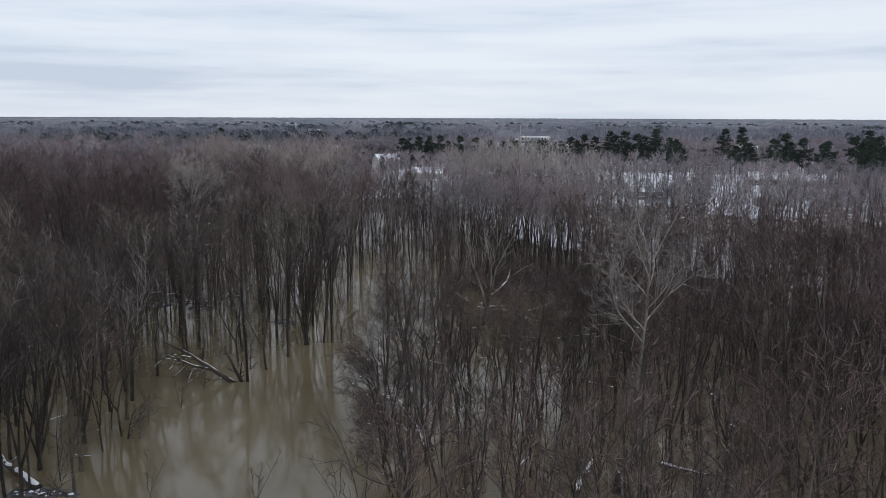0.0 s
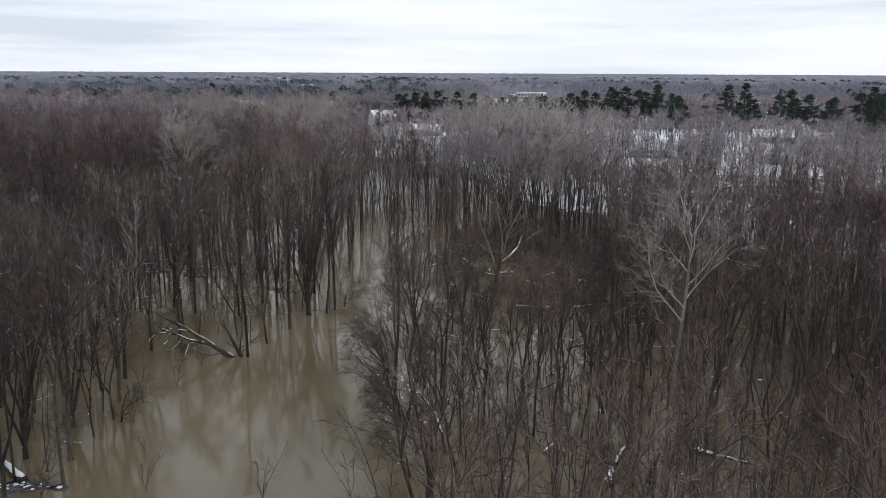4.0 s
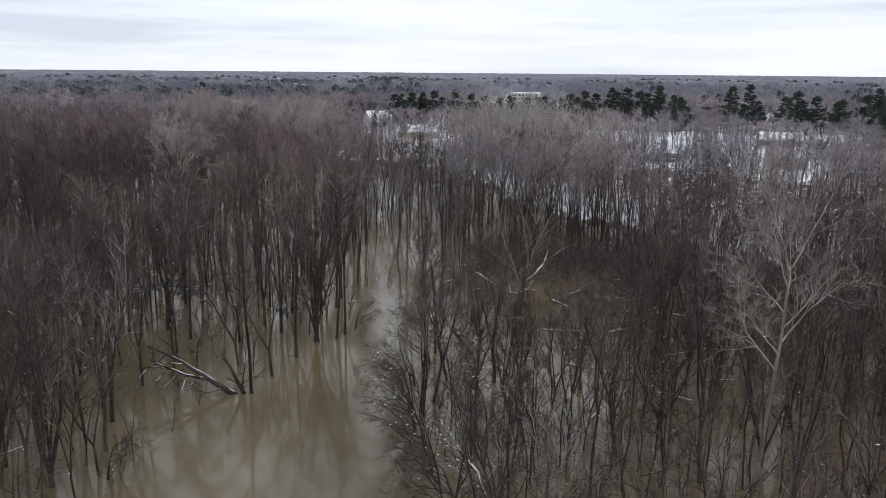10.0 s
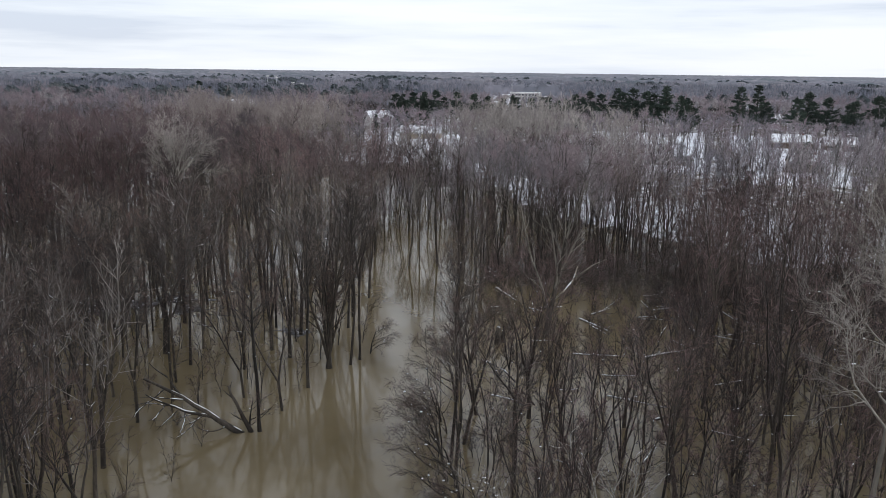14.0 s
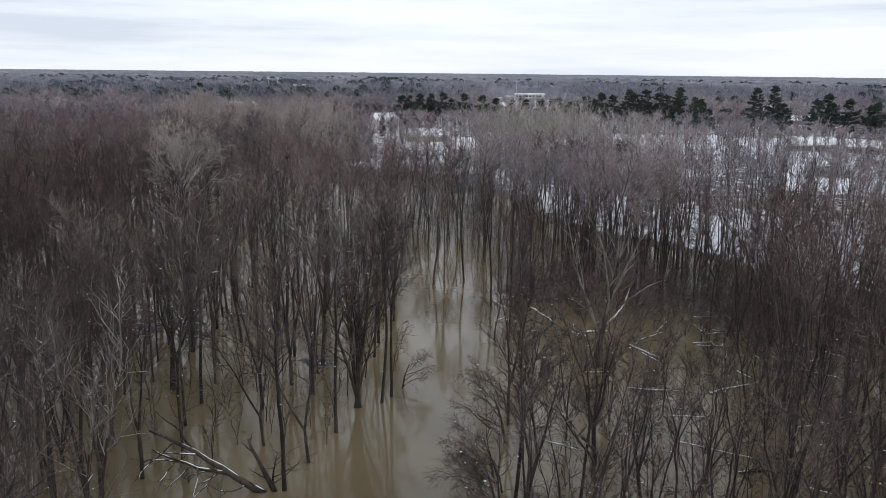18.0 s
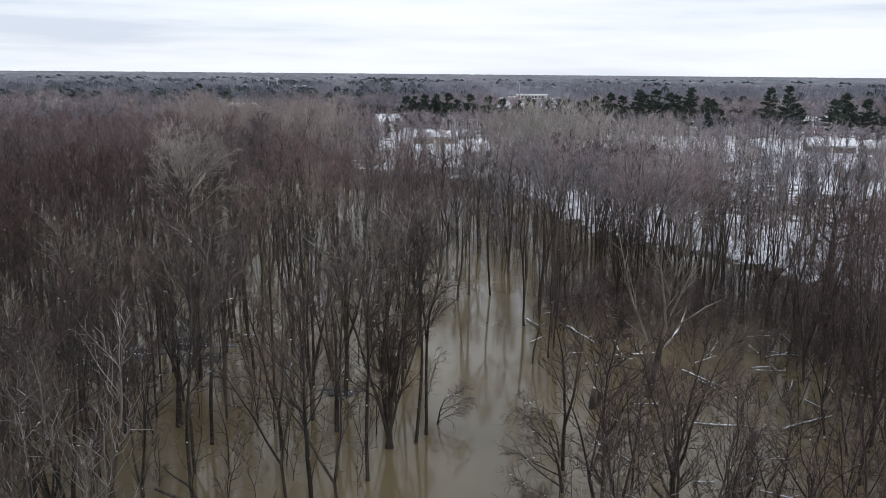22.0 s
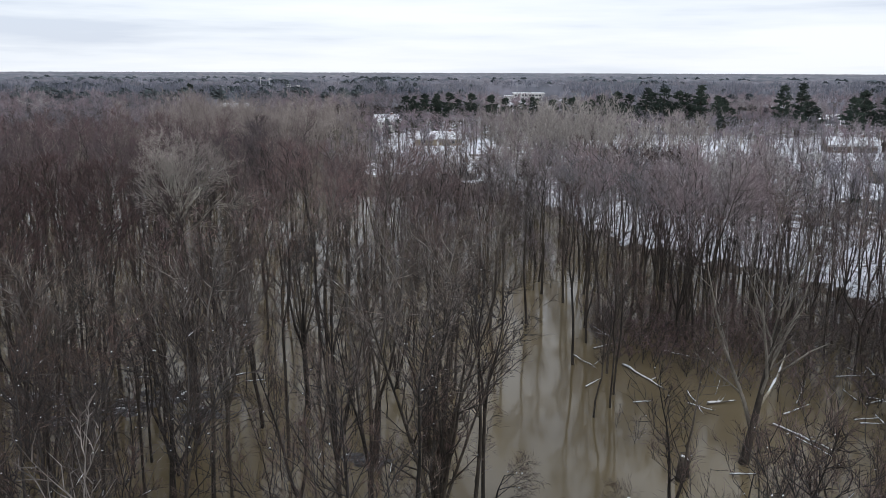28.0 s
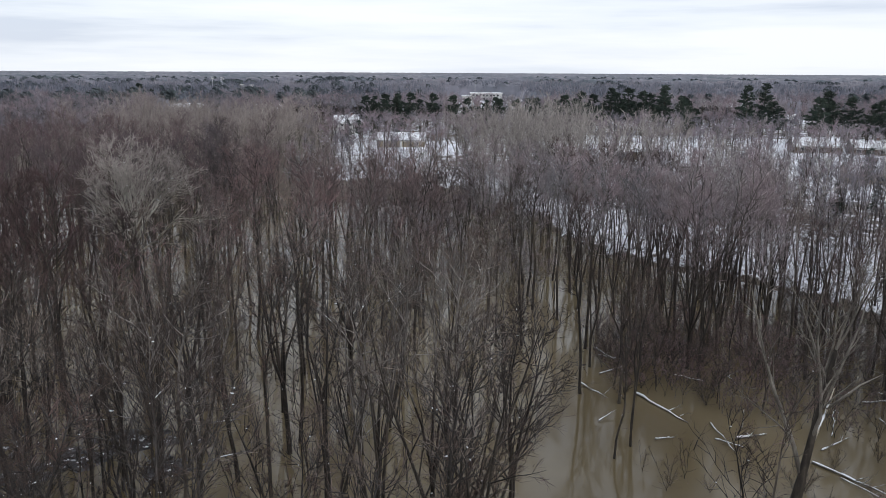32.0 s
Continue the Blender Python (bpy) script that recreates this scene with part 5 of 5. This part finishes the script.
SITES = [(146.9, 411.4, 0, 1.02), (140.5, 399.4, 2, 0.75), (107.7, 427.4, 0, 0.98), (103.1, 434, 2, 0.95), (113.1, 420.7, 0, 0.8), (154.2, 372.7, 2, 1.08),
         (157.8, 362, 2, 1.0), (165.1, 354, 2, 0.95), (194.4, 391.4, 2, 1.0), (200.8, 380.7, 2, 0.9), (92.1, 431.4, 2, 1.05), (84.8, 434, 0, 0.9), (88.5, 439.4, 2, 0.95),
         (77.5, 438.1, 2, 0.9), (71.1, 434, 2, 0.98)]
SITES += [(64.7, 439.4, 2, 0.9), (58.3, 428.7, 1, 0.92), (53.7, 424.7, 1, 0.88), (61.9, 420.7, 1, 0.8), (50.1, 434, 2, 0.85), (42.8, 444.7, 2, 0.8), (35.5, 450.1, 2, 0.8),
          (28.1, 444.7, 1, 0.85), (20.9, 455.4, 2, 0.8), (13.5, 450.1, 2, 0.85), (-6.6, 451.4, 2, 0.93), (-13, 447.4, 1, 0.98), (-18.5, 452.7, 2, 0.9), (-24, 444.7, 1, 0.95),
          (-27.6, 452.7, 2, 0.85)]
SITES += [(4.4, 458.1, 2, 0.88), (-195.3, 671.5, 2, 0.95), (-201.7, 678.2, 2, 0.8), (176, 344.7, 2, 0.95), (183.4, 354, 0, 0.85), (170.5, 332.7, 1, 0.9), (-34.2, 402, 1, 0.5),
          (22.3, 308.7, 1, 0.5), (108.1, 266, 1, 0.55), (170.4, 314, 2, 0.9), (179.6, 324.7, 2, 0.9), (212.8, 404.7, 2, 1.0), (220.2, 431.4, 0, 0.95), (71.4, 215.3, 1, 0.45)]
for x, y, k, size in SITES:
    copy_thing(CONIFERS[k], placed(x, y, size * 1.03, x * 1.7))
    if rng.random() < 0.75:
        copy_thing(CONIFERS[rng.choice((0, 2, 2))], placed(x + rng.uniform(4, 8), y + rng.uniform(-6, 8), size * rng.uniform(0.75, 1.0), x))


def far_conifers():
    q = random.Random(12)
    plan = Geo()
    for k in range(70):
        u = (k + 0.5) / 70
        w = k * 2.4
        p = Vector((0, 0, 3 + u * 11))
        d = Vector((math.cos(w), math.sin(w), q.uniform(-0.1, 0.5)))
        plan.blade(p + d * 0.8, p + d * (6.5 * math.sqrt(1 - u * u) + 1.2) * q.uniform(0.7, 1.1), 1.7)
    plan.spike(Vector((0, 0, -1)), Vector((0, 0, 15)), 0.5)
    v, f = plan.arrays()
    where = []
    for k in range(120):
        r, a = 600 + 1300 * q.random() ** 1.2, math.radians(q.uniform(-31, 34) if k % 3 else q.uniform(-31, 0))
        for _ in range(q.choice((2, 3, 5, 8, 12))):
            where.append((r * math.sin(a) + q.gauss(0, 18), r * math.cos(a) + q.gauss(0, 14)))
    for r, a, n in ((1500, -3, 26), (1550, 3.8, 10), (1700, 16, 22), (1150, -11, 18), (980, -21, 16), (1300, -17, 18)):
        for _ in range(n):
            where.append((r * math.sin(math.radians(a)) + q.gauss(0, 40), r * math.cos(math.radians(a)) + q.gauss(0, 18)))
    where = [p for p in where if not yard(*p)]
    V, F, n = [], [], 0
    for x, y in where:
        k = q.uniform(0.7, 1.05)
        V.append(v * k + np.array([x, y, 3.5 + rise(math.hypot(x, y))], np.float32))
        F.append(f + n)
        n += len(v)
    tagged(new("far_conifers", mesh_of("far_conifers", np.concatenate(V), np.concatenate(F), [HAZY_NEEDLES])), "dark conifers dotted through the distant woods, haze painted in", "woodland", kind="stuff")


far_conifers()


# ---- houses ----
def window(parent, x, z, w, h, y, side):
    frame_geo = Geo()
    t, dpt = 0.09, 0.06 * side
    lo, hi = min(y, y + dpt), max(y, y + dpt)
    for a, b, c, d in ((x - w / 2 - t, x + w / 2 + t, z - t, z), (x - w / 2 - t, x + w / 2 + t, z + h, z + h + t), (x - w / 2 - t, x - w / 2, z, z + h), (x + w / 2, x + w / 2 + t, z, z + h),
                       (x - 0.03, x + 0.03, z, z + h)):
        frame_geo.box((a, lo, c), (b, hi, d))
    ob = part("window", *frame_geo.arrays(), TRIM, parent, smooth=False)
    lo, hi = min(y + 0.01 * side, y + 0.03 * side), max(y + 0.01 * side, y + 0.03 * side)
    part("pane", *Geo().box((x - w / 2, lo, z), (x + w / 2, hi, z + h)).arrays(), GLASS, ob, smooth=False)
    return ob


def house(x, y, turn, w, d, wall_h, roof_h, mat, label, snow=True, chimney=True, z=None, windows=3):
    """A house with a ridge along its width: walls with gables, roof, snow, eaves, windows, door, chimney."""
    root = new("house")
    root.matrix_world = pose(x, y, float(land_height(x, y)) - 0.2 if z is None else z, 0, 0, turn)
    g = Geo()
    g.box((-w / 2, -d / 2, 0), (w / 2, d / 2, wall_h))
    for s in (-1, 1):
        n = len(g.v)
        g.v += [Vector((s * w / 2, -d / 2, wall_h)), Vector((s * w / 2, d / 2, wall_h)), Vector((s * w / 2, 0, wall_h + roof_h)), Vector((s * (w / 2 - 0.2), -d / 2, wall_h)),
                Vector((s * (w / 2 - 0.2), d / 2, wall_h)), Vector((s * (w / 2 - 0.2), 0, wall_h + roof_h))]
        g.f += [(n, n + 1, n + 2), (n + 3, n + 5, n + 4), (n, n + 2, n + 5), (n, n + 5, n + 3), (n + 1, n + 4, n + 5), (n + 1, n + 5, n + 2)]
    part("wall", *g.arrays(), mat, root, smooth=False)

    def slope(lift, thick, over, mat_, name, label_=""):
        q = Geo()
        for s in (-1, 1):
            n = len(q.v)
            e = over * roof_h / (d / 2)
            for xx in (-w / 2 - over, w / 2 + over):
                q.v += [Vector((xx, s * (d / 2 + over), wall_h - e + lift)), Vector((xx, 0, wall_h + roof_h + lift)), Vector((xx, 0, wall_h + roof_h + lift + thick)),
                        Vector((xx, s * (d / 2 + over), wall_h - e + lift + thick))]
            for a, b, c, dd in ((0, 1, 2, 3), (7, 6, 5, 4), (3, 2, 6, 7), (0, 4, 5, 1), (0, 3, 7, 4), (1, 5, 6, 2)):
                q.f += [(n + a, n + b, n + c), (n + a, n + c, n + dd)]
        return part(name, *q.arrays(), mat_, root, label_, smooth=False)

    slope(0.02, 0.14, 0.45, SHINGLE, "roof")
    if snow:
        slope(0.18, 0.16, 0.38, SNOW, "roof_snow", "thick white snow")
    part("fascia", *Geo().box((-w / 2 - 0.4, -d / 2 - 0.5, wall_h - 0.42), (w / 2 + 0.4, -d / 2 - 0.46, wall_h - 0.2)).arrays(), TRIM, root, smooth=False)
    if chimney:
        c = part("chimney", *Geo().box((w * 0.22, -0.4, wall_h + roof_h * 0.4), (w * 0.22 + 0.8, 0.4, wall_h + roof_h + 1.1)).arrays(), WALLS[4], root, smooth=False)
        part("cap", *Geo().box((w * 0.22 - 0.1, -0.5, wall_h + roof_h + 1.1), (w * 0.22 + 0.9, 0.5, wall_h + roof_h + 1.25)).arrays(), SNOW, c, smooth=False)
    for k in range(windows):
        xx = -w / 2 + w * (k + 0.5) / windows
        if k == windows // 2:
            door = part("door", *Geo().box((xx - 0.46, -d / 2 - 0.06, 0.2), (xx + 0.46, -d / 2, 2.25)).arrays(), TRIM, root, smooth=False)
            part("handle", *Geo().box((xx + 0.3, -d / 2 - 0.12, 1.15), (xx + 0.36, -d / 2 - 0.06, 1.28)).arrays(), STEEL, door, smooth=False)
        else:
            window(root, xx, 1.05, 1.5, 1.25, -d / 2, -1)
        if wall_h > 4.5:
            window(root, xx, 3.7, 1.2, 1.2, -d / 2, -1)
    return tagged(root, label, "house", "houses beyond the wood")


house(-8.0, 276, 8, 9.5, 7, 2.7, 2.0, WALLS[2], "small grey house with a snowy roof among trees")
house(-12.2, 382, -6, 18, 9, 2.9, 2.4, WALLS[0], "long low beige house with thick roof snow")
house(-37.7, 458.1, 30, 13, 10, 5.2, 3.2, WALLS[3], "two-storey white house with a snowy roof")
house(-93.1, 596.8, 10, 16, 10, 4.8, 3.0, WALLS[2], "grey house with snowy roof above the treetops")
house(-163.3, 660.8, -10, 13, 9, 3.4, 2.4, WALLS[3], "white house with bright snowy roof")
house(-148.7, 668.8, -4, 11, 9, 3.2, 2.4, WALLS[0], "beige house with a snow-covered roof")
house(140.4, 354, -12, 17, 9, 2.9, 2.6, WALLS[1], "low brown house with snow on its roof")
house(157.7, 348.7, -16, 12, 9, 2.9, 2.4, WALLS[1], "brown house with a snow-covered roof")
house(110.9, 272.6, -14, 10, 7, 3.2, 2.2, WALLS[0], "tan house with patchy snow on the roof")
house(43.4, 340.7, 4, 16, 9, 2.9, 2.3, WALLS[4], "brick bungalow with a white snowy roof")
house(68.1, 338, -6, 15, 9, 2.9, 2.3, WALLS[0], "beige bungalow with a white snowy roof")
house(226.2, 631.5, -20, 16, 10, 5.2, 3.0, WALLS[3], "white two-storey house in a snowy yard")
house(213.1, 531.4, -20, 18, 10, 3.0, 2.6, WALLS[2], "grey ranch house with a snowy roof")
house(73.4, 290.6, 0, 14, 5, 1.9, 0.9, WALLS[1], "long low brown shed without roof snow", snow=False, chimney=False)
house(43.6, 254, 20, 4.5, 3.5, 2.2, 1.2, WALLS[2], "small grey garden shed with a snowy roof", chimney=False, windows=1)


def school():
    root = new("school")
    root.matrix_world = pose(85.5, 925, 1.0, 0, 0, -4)
    part("wall", *Geo().box((-15, -11, 0), (17, 11, 7.6)).box((-24, -9, 0), (-15, 9, 5.0)).arrays(), WALLS[3], root, smooth=False)
    part("roof", *Geo().box((-15.6, -11.6, 7.6), (17.6, 11.6, 8.1)).box((-24.5, -9.5, 5.0), (-15.6, 9.5, 5.4)).arrays(), SNOW, root, "flat roof under white snow", smooth=False)
    part("parapet", *Geo().box((-15.7, -11.8, 7.2), (17.7, -11.6, 8.3)).arrays(), TRIM, root, smooth=False)
    for k in range(8):
        for z in (1.2, 4.6):
            window(root, -12.5 + 3.6 * k, z, 2.2, 1.9, -11, -1)
    return tagged(root, "long flat-roofed pale building beyond the conifers", "building")


school()


def light_mast(x, y, h, turn):
    root = new("light_mast")
    root.matrix_world = pose(x, y, float(land_height(x, y)), 0, 0, turn)
    part("pole", *Geo().tube([Vector((0, 0, 0)), Vector((0, 0, h))], [0.35, 0.18], 10, cap=True).arrays(), STEEL, root)
    for k in range(2):
        rack = part("lamp_rack", *Geo().box((-1.7, -0.1, h - 0.4 - 1.3 * k), (1.7, 0.1, h - 0.2 - 1.3 * k)).arrays(), STEEL, root, smooth=False)
        for j in range(4):
            part("floodlight", *Geo().box((-1.6 + 0.9 * j, -0.4, h - 0.8 - 1.3 * k), (-1.05 + 0.9 * j, -0.1, h - 0.25 - 1.3 * k)).arrays(), TRIM, rack, smooth=False)
    return tagged(root, "tall steel mast with racks of white floodlights", "light mast", "sports field masts")


light_mast(-191.9, 911.6, 23, 10)
light_mast(-183.6, 917, 22, 10)
light_mast(-135.6, 751.5, 18.5, 10)
light_mast(-129.2, 759.5, 18.0, 10)


def plain_mast(x, y, h):
    root = new("radio_mast")
    root.matrix_world = pose(x, y, 1)
    part("pole", *Geo().tube([Vector((0, 0, 0)), Vector((0, 0, h))], [0.28, 0.15], 8, cap=True).arrays(), STEEL, root)
    part("antenna", *Geo().tube([Vector((0, 0, h)), Vector((0, 0, h + 3))], [0.08, 0.04], 6, cap=True).arrays(), STEEL, root)
    return tagged(root, "slim grey mast rising above the far trees", "mast")


plain_mast(62.1, 804.9, 21)
